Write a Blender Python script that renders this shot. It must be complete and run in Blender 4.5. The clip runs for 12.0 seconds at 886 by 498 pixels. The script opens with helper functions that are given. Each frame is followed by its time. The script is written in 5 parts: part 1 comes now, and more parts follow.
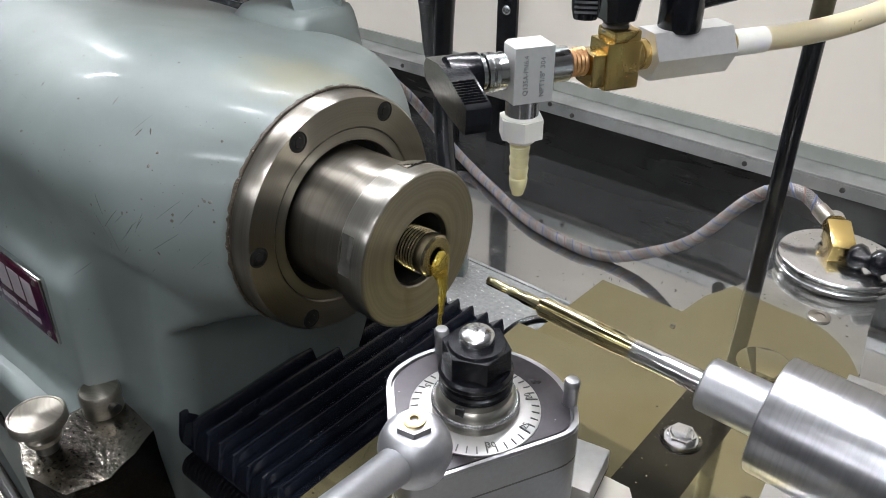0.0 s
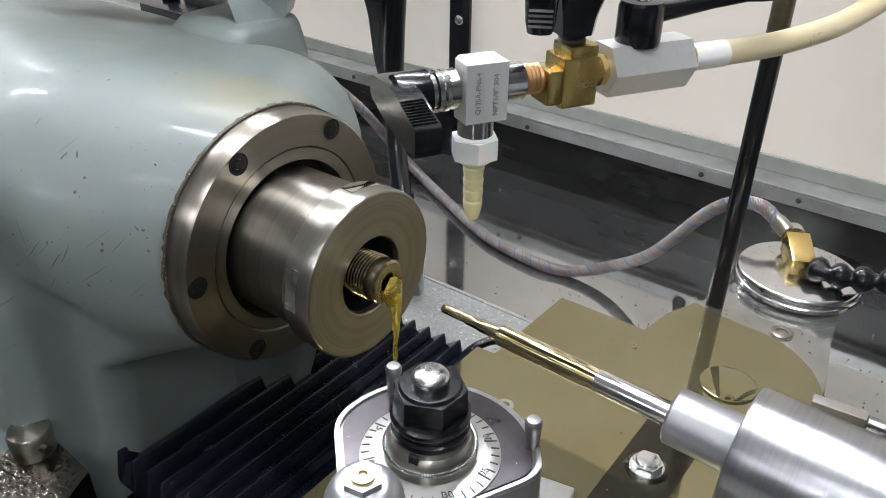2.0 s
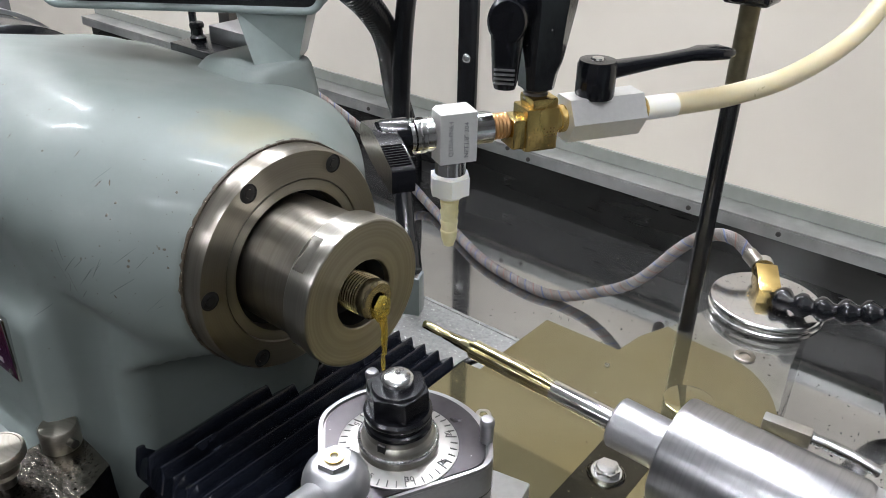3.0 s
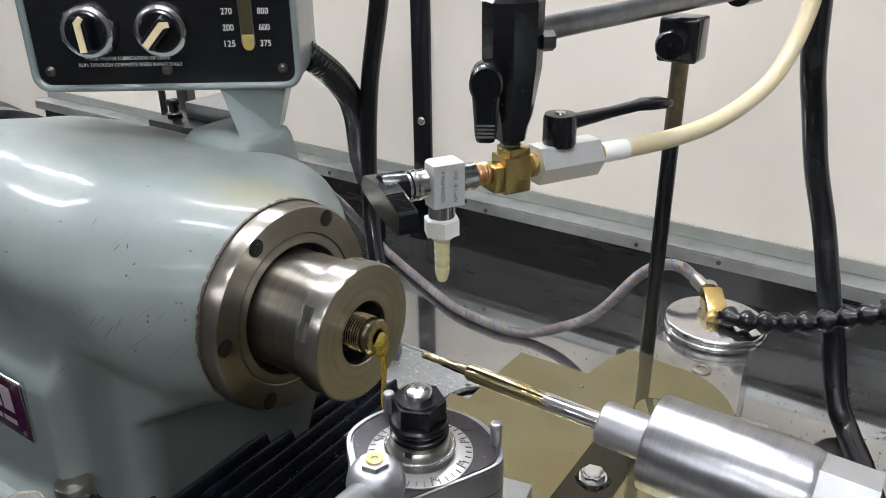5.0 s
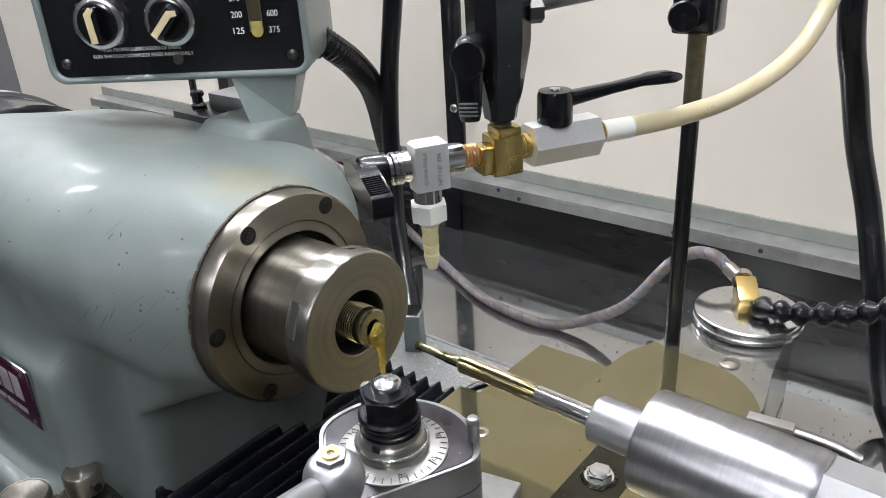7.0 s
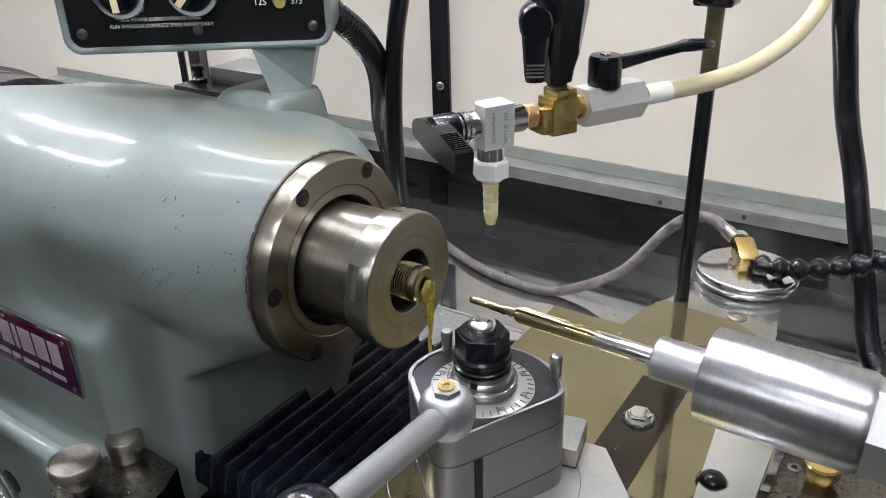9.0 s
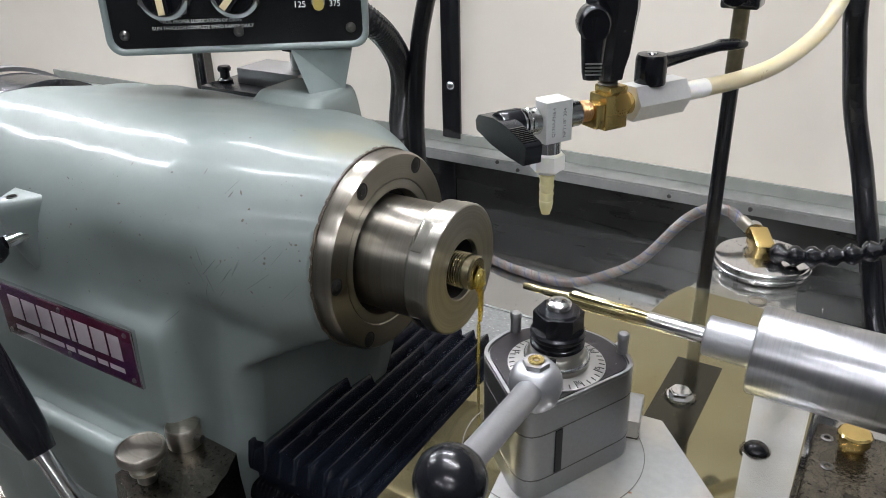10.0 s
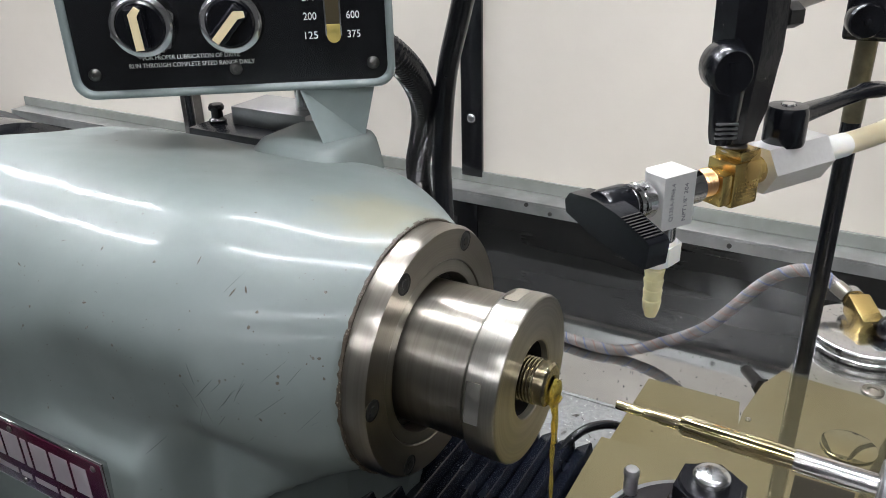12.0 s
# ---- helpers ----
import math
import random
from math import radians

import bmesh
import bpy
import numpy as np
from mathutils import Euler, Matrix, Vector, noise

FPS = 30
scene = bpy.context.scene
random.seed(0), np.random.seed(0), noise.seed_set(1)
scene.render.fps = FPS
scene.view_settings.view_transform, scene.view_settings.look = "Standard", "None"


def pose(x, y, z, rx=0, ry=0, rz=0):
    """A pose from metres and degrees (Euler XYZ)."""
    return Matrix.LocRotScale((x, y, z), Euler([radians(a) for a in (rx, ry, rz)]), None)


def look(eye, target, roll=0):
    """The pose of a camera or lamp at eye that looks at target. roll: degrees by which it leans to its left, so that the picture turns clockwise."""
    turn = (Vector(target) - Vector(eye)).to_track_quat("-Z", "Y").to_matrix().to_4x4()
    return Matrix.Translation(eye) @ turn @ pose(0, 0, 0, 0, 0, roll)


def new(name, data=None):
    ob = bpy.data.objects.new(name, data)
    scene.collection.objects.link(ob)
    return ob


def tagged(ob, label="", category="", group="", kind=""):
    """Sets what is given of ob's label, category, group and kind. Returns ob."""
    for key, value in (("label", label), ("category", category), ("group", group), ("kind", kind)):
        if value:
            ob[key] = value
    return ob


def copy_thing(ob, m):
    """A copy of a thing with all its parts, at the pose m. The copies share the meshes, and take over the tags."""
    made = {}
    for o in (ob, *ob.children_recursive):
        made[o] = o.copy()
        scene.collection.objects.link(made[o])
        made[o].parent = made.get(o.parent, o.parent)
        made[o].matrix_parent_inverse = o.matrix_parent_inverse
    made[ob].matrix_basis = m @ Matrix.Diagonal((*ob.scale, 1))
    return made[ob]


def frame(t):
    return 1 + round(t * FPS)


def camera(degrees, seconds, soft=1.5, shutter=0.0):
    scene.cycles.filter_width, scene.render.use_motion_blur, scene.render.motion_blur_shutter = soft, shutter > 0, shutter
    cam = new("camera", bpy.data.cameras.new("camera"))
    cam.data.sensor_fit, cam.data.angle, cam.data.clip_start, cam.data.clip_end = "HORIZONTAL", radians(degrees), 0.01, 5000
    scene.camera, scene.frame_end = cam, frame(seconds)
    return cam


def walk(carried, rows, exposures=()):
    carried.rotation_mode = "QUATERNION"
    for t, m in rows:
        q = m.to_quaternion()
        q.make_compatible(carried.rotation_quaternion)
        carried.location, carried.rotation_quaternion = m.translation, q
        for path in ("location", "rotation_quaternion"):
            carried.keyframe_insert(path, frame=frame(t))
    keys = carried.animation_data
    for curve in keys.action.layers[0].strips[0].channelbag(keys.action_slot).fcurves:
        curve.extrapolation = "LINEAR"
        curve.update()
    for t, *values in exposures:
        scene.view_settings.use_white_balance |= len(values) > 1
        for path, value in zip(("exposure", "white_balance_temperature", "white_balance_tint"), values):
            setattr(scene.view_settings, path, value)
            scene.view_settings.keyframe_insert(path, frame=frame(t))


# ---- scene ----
from mathutils.bvhtree import BVHTree

cam = camera(59.0, 12.0, soft=0.9)
PATH = [
    (0, (0.2526, -0.2245, 0.4865), (-0.3002, 0.4243, -0.0363), -0.06),
    (0.5, (0.2101, -0.2190, 0.4799), (-0.3373, 0.4236, -0.0561), 0.25),
    (1, (0.2055, -0.2182, 0.4831), (-0.3240, 0.4474, -0.0427), 0.56),
    (1.5, (0.2213, -0.2179, 0.4732), (-0.2983, 0.4651, -0.0402), 0.97),
    (2, (0.2423, -0.2082, 0.4837), (-0.2721, 0.4776, -0.0310), 0.75),
    (2.5, (0.2629, -0.2123, 0.4913), (-0.2759, 0.4640, -0.0110), 0.86),
    (2.7, (0.2721, -0.2152, 0.5000), (-0.2790, 0.4562, 0.0045), 1.06),
    (4.3, (0.2865, -0.2986, 0.5124), (-0.2065, 0.4510, 0.0707), -0.59),
    (4.5, (0.2864, -0.3021, 0.5147), (-0.2037, 0.4539, 0.0809), -0.40),
    (5, (0.2873, -0.2764, 0.5158), (-0.2228, 0.4755, 0.0981), -0.62),
    (5.5, (0.2990, -0.2461, 0.5032), (-0.2411, 0.4871, 0.0901), -1.08),
    (6, (0.3061, -0.2293, 0.5114), (-0.2554, 0.4869, 0.0969), -2.09),
    (6.5, (0.3063, -0.2317, 0.5083), (-0.2687, 0.4692, 0.0862), -3.20),
    (6.7, (0.3095, -0.2368, 0.5044), (-0.2712, 0.4586, 0.0811), -3.37),
    (8.3, (0.2966, -0.2632, 0.5079), (-0.2506, 0.4601, 0.0865), -2.70),
    (8.5, (0.2887, -0.2722, 0.5086), (-0.2462, 0.4577, 0.0830), -2.54),
    (9, (0.2730, -0.2993, 0.5009), (-0.2310, 0.4450, 0.0626), -1.81),
    (9.5, (0.2640, -0.3199, 0.5052), (-0.2220, 0.4341, 0.0632), -1.98),
    (10, (0.2464, -0.3427, 0.5059), (-0.2250, 0.4231, 0.0684), -1.44),
    (10.5, (0.2239, -0.3561, 0.5039), (-0.2352, 0.4212, 0.0736), -0.94),
    (11, (0.2125, -0.3396, 0.5030), (-0.2451, 0.4440, 0.0826), -0.23),
    (11.5, (0.1869, -0.2957, 0.5093), (-0.3018, 0.4741, 0.0987), -0.77),
    (12, (0.1619, -0.2674, 0.5003), (-0.2973, 0.5125, 0.0749), -1.59),
]
walk(cam, [(t, look(eye, target, roll)) for t, eye, target, roll in PATH])

# ---- light: shop tubes overhead are built as fixtures further down ----
world = bpy.data.worlds.new("world")
scene.world = world
world.use_nodes = True
world.node_tree.nodes["Background"].inputs[0].default_value = (0.8, 0.85, 0.9, 1)
world.node_tree.nodes["Background"].inputs[1].default_value = 0.1
scene.view_settings.exposure = 0.0
TUBE_GLOW = 180.0

AX = 0.30      # height of the spindle axis
TRAY = 0.162   # chip tray floor
DECK = 0.231   # oily carriage deck
WALL = 0.385   # splash wall


# ---- materials ----
def material(name, base, rough=0.5, metal=0.0, grain=0.0, grain_scale=400.0, bump=0.0, bump_scale=300.0,
             stain=None, stain_scale=12.0, stain_amount=0.4, coat=0.0, stretch=(1, 1, 1), rough_var=0.1,
             trans=0.0, ior=1.45, aniso=0.0, flecks=None, fleck_scale=500.0, fleck_cut=0.72, sss=0.0, radial=False, marks=0.0):
    m = bpy.data.materials.new(name)
    m.use_nodes = True
    nt = m.node_tree
    n, l = nt.nodes, nt.links
    b = n["Principled BSDF"]
    b.inputs["Base Color"].default_value = (*base, 1)
    b.inputs["Roughness"].default_value = rough
    b.inputs["Metallic"].default_value = metal
    b.inputs["IOR"].default_value = ior
    b.inputs["Transmission Weight"].default_value = trans
    b.inputs["Coat Weight"].default_value = coat
    b.inputs["Coat Roughness"].default_value = 0.11
    b.inputs["Anisotropic"].default_value = aniso
    if radial:
        tg = n.new("ShaderNodeTangent")
        tg.direction_type, tg.axis = "RADIAL", "Z"
        l.new(tg.outputs[0], b.inputs["Tangent"])
        b.inputs["Anisotropic Rotation"].default_value = 0.25
    if sss:
        b.inputs["Subsurface Weight"].default_value = sss
        b.inputs["Subsurface Radius"].default_value = (0.006, 0.005, 0.003)
    tc = n.new("ShaderNodeTexCoord")
    mp = n.new("ShaderNodeMapping")
    mp.inputs["Scale"].default_value = stretch
    l.new(tc.outputs["Object"], mp.inputs[0])

    def noise_at(scale, detail=4.0, src=None):
        t = n.new("ShaderNodeTexNoise")
        t.inputs["Scale"].default_value = scale
        t.inputs["Detail"].default_value = detail
        l.new((src or mp).outputs[0], t.inputs["Vector"])
        return t

    def mixed(a, bcol, fac):
        x = n.new("ShaderNodeMix")
        x.data_type = "RGBA"
        l.new(fac, x.inputs[0])
        if isinstance(a, tuple):
            x.inputs[6].default_value = (*a, 1)
        else:
            l.new(a, x.inputs[6])
        x.inputs[7].default_value = (*bcol, 1)
        return x.outputs[2]

    def ramp(fac, lo, hi, amount=1.0):
        r = n.new("ShaderNodeMapRange")
        r.inputs[1].default_value, r.inputs[2].default_value = lo, hi
        r.inputs[3].default_value, r.inputs[4].default_value = 0.0, amount
        l.new(fac, r.inputs[0])
        return r.outputs[0]

    col = base
    if grain:
        g = noise_at(grain_scale)
        col = mixed(col, tuple(c * 0.45 for c in base), ramp(g.outputs[0], 0.35, 0.75, grain))
    if stain:
        s = noise_at(stain_scale, 6.0)
        col = mixed(col, stain, ramp(s.outputs[0], 0.45, 0.7, stain_amount))
    if flecks:
        f = noise_at(fleck_scale, 2.0)
        col = mixed(col, flecks, ramp(f.outputs[0], fleck_cut, fleck_cut + 0.03))
    lines = None
    if marks:
        # fine concentric tool marks round the local z axis
        sp = n.new("ShaderNodeSeparateXYZ")
        l.new(tc.outputs["Object"], sp.inputs[0])
        flat = n.new("ShaderNodeCombineXYZ")
        l.new(sp.outputs[0], flat.inputs[0])
        l.new(sp.outputs[1], flat.inputs[1])
        ln = n.new("ShaderNodeVectorMath")
        ln.operation = "LENGTH"
        l.new(flat.outputs[0], ln.inputs[0])
        cv = n.new("ShaderNodeCombineXYZ")
        l.new(ln.outputs["Value"], cv.inputs[0])
        l.new(sp.outputs[2], cv.inputs[1])
        lines = noise_at(800.0, 3.0, cv)
        broad = noise_at(260.0, 3.0, cv)
        col = mixed(col, tuple(c * 0.55 for c in base), ramp(lines.outputs[0], 0.45, 0.7, marks))
        col = mixed(col, tuple(c * 0.6 for c in base), ramp(broad.outputs[0], 0.45, 0.7, marks))
    if not isinstance(col, tuple):
        l.new(col, b.inputs["Base Color"])
    if rough_var:
        rv = noise_at(35.0, 5.0)
        r = n.new("ShaderNodeMapRange")
        r.inputs[3].default_value, r.inputs[4].default_value = max(0.02, rough - rough_var), rough + rough_var
        l.new(rv.outputs[0], r.inputs[0])
        l.new(r.outputs[0], b.inputs["Roughness"])
    if marks:
        mb = n.new("ShaderNodeBump")
        mb.inputs["Strength"].default_value = 0.03
        mb.inputs["Distance"].default_value = 0.0004
        l.new(lines.outputs[0], mb.inputs["Height"])
        l.new(mb.outputs[0], b.inputs["Normal"])
    elif bump:
        bn = n.new("ShaderNodeBump")
        bn.inputs["Strength"].default_value = bump
        bn.inputs["Distance"].default_value = 0.001
        l.new(noise_at(bump_scale, 3.0).outputs[0], bn.inputs["Height"])
        l.new(bn.outputs[0], b.inputs["Normal"])
        l.new(bn.outputs[0], b.inputs["Coat Normal"])
    return m


def glow(name, colour, strength):
    m = bpy.data.materials.new(name)
    m.use_nodes = True
    b = m.node_tree.nodes["Principled BSDF"]
    b.inputs["Base Color"].default_value = (0.9, 0.9, 0.9, 1)
    b.inputs["Emission Color"].default_value = (*colour, 1)
    b.inputs["Emission Strength"].default_value = strength
    return m


PAINT = material("grey_green_enamel", (0.150, 0.176, 0.170), 0.52, grain=0.12, grain_scale=60, bump=0.2, bump_scale=38,
                 stain=(0.115, 0.142, 0.138), stain_scale=9, stain_amount=0.5, coat=0.19, rough_var=0.06,
                 flecks=(0.09, 0.085, 0.07), fleck_scale=260, fleck_cut=0.75)


def tide_mark(m, point, near, far, colour):
    """A yellow-brown oil stain of ragged outline round one spot of the casting."""
    nt = m.node_tree
    b = nt.nodes["Principled BSDF"]
    tc = nt.nodes.new("ShaderNodeTexCoord")
    dist = nt.nodes.new("ShaderNodeVectorMath")
    dist.operation = "DISTANCE"
    dist.inputs[1].default_value = point
    rag = nt.nodes.new("ShaderNodeTexNoise")
    rag.inputs["Scale"].default_value, rag.inputs["Detail"].default_value = 55.0, 6.0
    nt.links.new(tc.outputs["Object"], rag.inputs["Vector"])
    nt.links.new(tc.outputs["Object"], dist.inputs[0])
    wide = nt.nodes.new("ShaderNodeMath")
    wide.operation = "MULTIPLY_ADD"
    wide.inputs[1].default_value = 0.04
    nt.links.new(rag.outputs[0], wide.inputs[0])
    nt.links.new(dist.outputs["Value"], wide.inputs[2])
    fade = nt.nodes.new("ShaderNodeMapRange")
    for i, v in enumerate((far + 0.02, near + 0.02, 0.0, 0.55)):
        fade.inputs[i + 1].default_value = v
    nt.links.new(wide.outputs[0], fade.inputs[0])
    mix = nt.nodes.new("ShaderNodeMix")
    mix.data_type = "RGBA"
    nt.links.new(fade.outputs[0], mix.inputs[0])
    nt.links.new(b.inputs["Base Color"].links[0].from_socket, mix.inputs[6])
    mix.inputs[7].default_value = (*colour, 1)
    nt.links.new(mix.outputs[2], b.inputs["Base Color"])


tide_mark(PAINT, (-0.030, 0.005, 0.360 - TRAY), 0.012, 0.036, (0.20, 0.18, 0.105))
PAINT_PANEL = material("grey_green_panel_paint", (0.20, 0.235, 0.232), 0.3, grain=0.15, grain_scale=120, bump=0.05,
                       bump_scale=90, coat=0.3, rough_var=0.05)
SPECK = material("dried_oil_speck", (0.075, 0.068, 0.05), 0.3, coat=0.5)
SCREWBLACK = material("dry_black_screw", (0.010, 0.010, 0.010), 0.45, 0.2, grain=0.3, grain_scale=500)
SCRATCH = material("bare_scratch", (0.02, 0.022, 0.022), 0.7, grain=0.3)
CAPMAT = material("dark_blued_steel", (0.055, 0.051, 0.056), 0.3, 0.9, grain=0.3, grain_scale=300, stain=(0.085, 0.08, 0.083), stain_scale=40, bump=0.05, bump_scale=300, flecks=(0.35, 0.34, 0.33), fleck_scale=420, fleck_cut=0.74)
GASKET = material("flaking_paint_edge", (0.06, 0.046, 0.03), 0.5, grain=0.8, grain_scale=700, bump=1.0, bump_scale=900,
                  flecks=(0.45, 0.4, 0.3), fleck_scale=900, fleck_cut=0.67)
STEEL = material("ground_steel", (0.37, 0.345, 0.30), 0.31, 1.0, marks=0.3, aniso=0.75, radial=True, stain=(0.30, 0.27, 0.22),
                 stain_scale=7, stain_amount=0.12, rough_var=0.02)
STEEL_TURNED = material("turned_steel", (0.43, 0.415, 0.37), 0.29, 1.0, marks=0.32, aniso=0.75, radial=True,
                        stain=(0.38, 0.36, 0.30), stain_scale=7, stain_amount=0.1, rough_var=0.02)
STEEL_DARK = material("darkened_steel", (0.14, 0.135, 0.13), 0.35, 1.0, grain=0.4, grain_scale=300, bump=0.1)
STEEL_BRIGHT = material("bright_steel", (0.66, 0.66, 0.66), 0.16, 1.0, grain=0.1, grain_scale=200, rough_var=0.05)
WORKSTEEL = material("oily_turned_workpiece", (0.40, 0.355, 0.24), 0.2, 1.0, grain=0.3, grain_scale=400, rough_var=0.05)
POLISHED = material("polished_flat", (0.80, 0.78, 0.70), 0.14, 1.0, grain=0.15, grain_scale=300, rough_var=0.05)
SATIN = material("satin_steel", (0.32, 0.32, 0.325), 0.36, 1.0, grain=0.15, grain_scale=600, stain=(0.31, 0.30, 0.29),
                 stain_scale=30, rough_var=0.07, bump=0.04, bump_scale=900)
GROUND = material("pale_ground_steel", (0.30, 0.30, 0.295), 0.42, 0.7, grain=0.2, grain_scale=300, stain=(0.36, 0.32, 0.26), stain_scale=30, stain_amount=0.6, bump=0.08, bump_scale=300, flecks=(0.22, 0.10, 0.05), fleck_scale=170, fleck_cut=0.73)
ALUMINIUM = material("brushed_aluminium", (0.45, 0.455, 0.475), 0.34, 1.0, marks=0.25, aniso=0.6, radial=True, rough_var=0.02)
ALU_MATT = material("matt_aluminium", (0.44, 0.445, 0.455), 0.45, 0.85, grain=0.1, grain_scale=900, bump=0.05, bump_scale=900)
CAST = material("oily_cast_iron", (0.19, 0.175, 0.15), 0.23, 1.0, grain=0.6, grain_scale=250, bump=0.5, bump_scale=350,
                stain=(0.08, 0.07, 0.06), stain_scale=60, stain_amount=0.9, flecks=(0.03, 0.025, 0.02), fleck_scale=420, fleck_cut=0.62)
OILY = material("oil_filmed_iron_deck", (0.245, 0.217, 0.128), 0.045, 0.8, grain=0.15, grain_scale=30, bump=0.03, bump_scale=25,
                stain=(0.20, 0.165, 0.075), stain_scale=14, stain_amount=0.6, rough_var=0.02,
                flecks=(0.07, 0.055, 0.02), fleck_scale=330, fleck_cut=0.74)
OILY_DARK = material("wet_dark_iron", (0.025, 0.022, 0.014), 0.08, 0.5, grain=0.3, grain_scale=60, bump=0.1, bump_scale=60,
                     flecks=(0.3, 0.27, 0.16), fleck_scale=600, fleck_cut=0.72)
TRAYMAT = material("wet_sheet_steel_tray", (0.53, 0.53, 0.53), 0.07, 0.95, grain=0.5, grain_scale=14, bump=0.05, bump_scale=30,
                   stain=(0.46, 0.455, 0.45), stain_scale=8, stain_amount=0.8, rough_var=0.04,
                   flecks=(0.03, 0.028, 0.025), fleck_scale=240, fleck_cut=0.71)
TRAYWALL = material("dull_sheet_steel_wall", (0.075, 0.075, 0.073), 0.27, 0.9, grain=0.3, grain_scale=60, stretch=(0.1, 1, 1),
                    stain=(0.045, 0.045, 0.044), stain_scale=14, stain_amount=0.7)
DUSTY = material("chip_dusted_iron", (0.20, 0.205, 0.20), 0.5, 0.4, grain=0.6, grain_scale=300, bump=0.8, bump_scale=500, flecks=(0.5, 0.5, 0.48), fleck_scale=500, fleck_cut=0.68)
LEDGE = material("scuffed_galvanised_angle", (0.60, 0.61, 0.60), 0.36, 0.85, grain=0.25, grain_scale=90, stain=(0.25, 0.26, 0.25),
                 stain_scale=20, stain_amount=0.6, bump=0.1)
CREAM = material("cream_wall_paint", (0.80, 0.745, 0.665), 0.38, grain=0.05, grain_scale=40, bump=0.05, bump_scale=30,
                 stain=(0.74, 0.68, 0.59), stain_scale=3, stain_amount=0.6, flecks=(0.2, 0.17, 0.13), fleck_scale=130, fleck_cut=0.8)
BLACKPAINT = material("black_painted_steel", (0.007, 0.0075, 0.0095), 0.19, grain=0.3, grain_scale=200, bump=0.1, bump_scale=200,
                      coat=0.3, flecks=(0.2, 0.19, 0.18), fleck_scale=500, fleck_cut=0.76)
BLACKPLASTIC = material("black_plastic", (0.005, 0.0055, 0.0075), 0.19, grain=0.3, grain_scale=300, bump=0.08, bump_scale=500)
BLACKOXIDE = material("wet_black_oxide_steel", (0.008, 0.0085, 0.011), 0.2, 0.3, grain=0.3, grain_scale=300, bump=0.05)
RUBBER = material("oily_black_bellows", (0.007, 0.009, 0.015), 0.24, ior=1.47, grain=0.4, grain_scale=100, bump=0.12, bump_scale=150,
                  flecks=(0.35, 0.35, 0.33), fleck_scale=520, fleck_cut=0.765)
CABLE = material("black_cable_sheath", (0.006, 0.0065, 0.0085), 0.22, grain=0.3, grain_scale=300, bump=0.1, bump_scale=300,
                 stain=(0.025, 0.025, 0.027), stain_scale=40, flecks=(0.11, 0.11, 0.11), fleck_scale=330, fleck_cut=0.74)
# near-black colour stands in for the shade inside holes, gaps and slots
RECESS_SHADE = material("painted_recess_shade", (0.006, 0.006, 0.006), 0.6)
BRASS = material("brass", (0.60, 0.45, 0.18), 0.24, 1.0, grain=0.15, grain_scale=250, stain=(0.48, 0.30, 0.08), stain_scale=40,
                 bump=0.06, bump_scale=500)
NICKEL = material("nickel_plate", (0.60, 0.60, 0.60), 0.2, 1.0, grain=0.2, grain_scale=300, bump=0.03, bump_scale=700, rough_var=0.06)
STAINLESS = material("satin_stainless", (0.78, 0.78, 0.77), 0.34, 0.7, grain=0.1, grain_scale=500, bump=0.03, bump_scale=600, rough_var=0.05)
PALESTRIP = material("wet_ground_strip", (0.62, 0.63, 0.64), 0.22, 0.9, grain=0.2, grain_scale=40, stain=(0.48, 0.45, 0.36), stain_scale=30, stain_amount=0.4, rough_var=0.06)
WETIRON = material("wet_grey_iron", (0.40, 0.40, 0.385), 0.09, 0.85, grain=0.4, grain_scale=60, stain=(0.26, 0.25, 0.22), stain_scale=25, stain_amount=0.7, bump=0.06, bump_scale=60,
                   flecks=(0.04, 0.035, 0.025), fleck_scale=300, fleck_cut=0.7)
BARSTEEL = material("scuffed_bar_steel", (0.22, 0.225, 0.24), 0.3, 0.9, grain=0.5, grain_scale=120, stain=(0.08, 0.08, 0.085), stain_scale=45, stain_amount=0.7, bump=0.05)
HANDLE = material("matt_alloy_handle", (0.34, 0.345, 0.36), 0.42, 0.85, grain=0.1, grain_scale=900, bump=0.05, bump_scale=900)
# amber base colour holds the oil film plus a painted reflection of the deck
OILED = material("oil_and_reflection_tinted_steel", (0.66, 0.585, 0.37), 0.13, 1.0, grain=0.15, grain_scale=200, stain=(0.5, 0.40, 0.16), stain_scale=60, stain_amount=0.7, rough_var=0.05)
COPPER = material("copper_thread", (0.66, 0.40, 0.20), 0.28, 1.0, grain=0.3, grain_scale=300)
NYLON = material("white_nylon", (0.80, 0.80, 0.76), 0.3, sss=0.35, grain=0.05, rough_var=0.05)
NYLON_YELLOW = material("oil_yellowed_nylon", (0.74, 0.68, 0.40), 0.28, sss=0.35, grain=0.05, rough_var=0.05)
TUBING = material("yellowed_clear_tubing", (0.66, 0.58, 0.385), 0.3, sss=0.4, trans=0.15, grain=0.08, grain_scale=60)
OIL_THIN = material("thin_clear_oil", (0.92, 0.86, 0.62), 0.03, trans=1.0, ior=1.46, rough_var=0.0)
OIL = material("amber_cutting_oil", (0.95, 0.76, 0.16), 0.03, trans=0.8, ior=1.46, rough_var=0.0)
MAROON = material("maroon_enamel_plate", (0.065, 0.008, 0.026), 0.22, metal=0.3, coat=0.15, grain=0.2, grain_scale=80,
                  stain=(0.035, 0.012, 0.09), stain_scale=14, stain_amount=0.9)
PLATE_SILVER = material("silver_plate_relief", (0.46, 0.42, 0.45), 0.4, 0.4, grain=0.1)
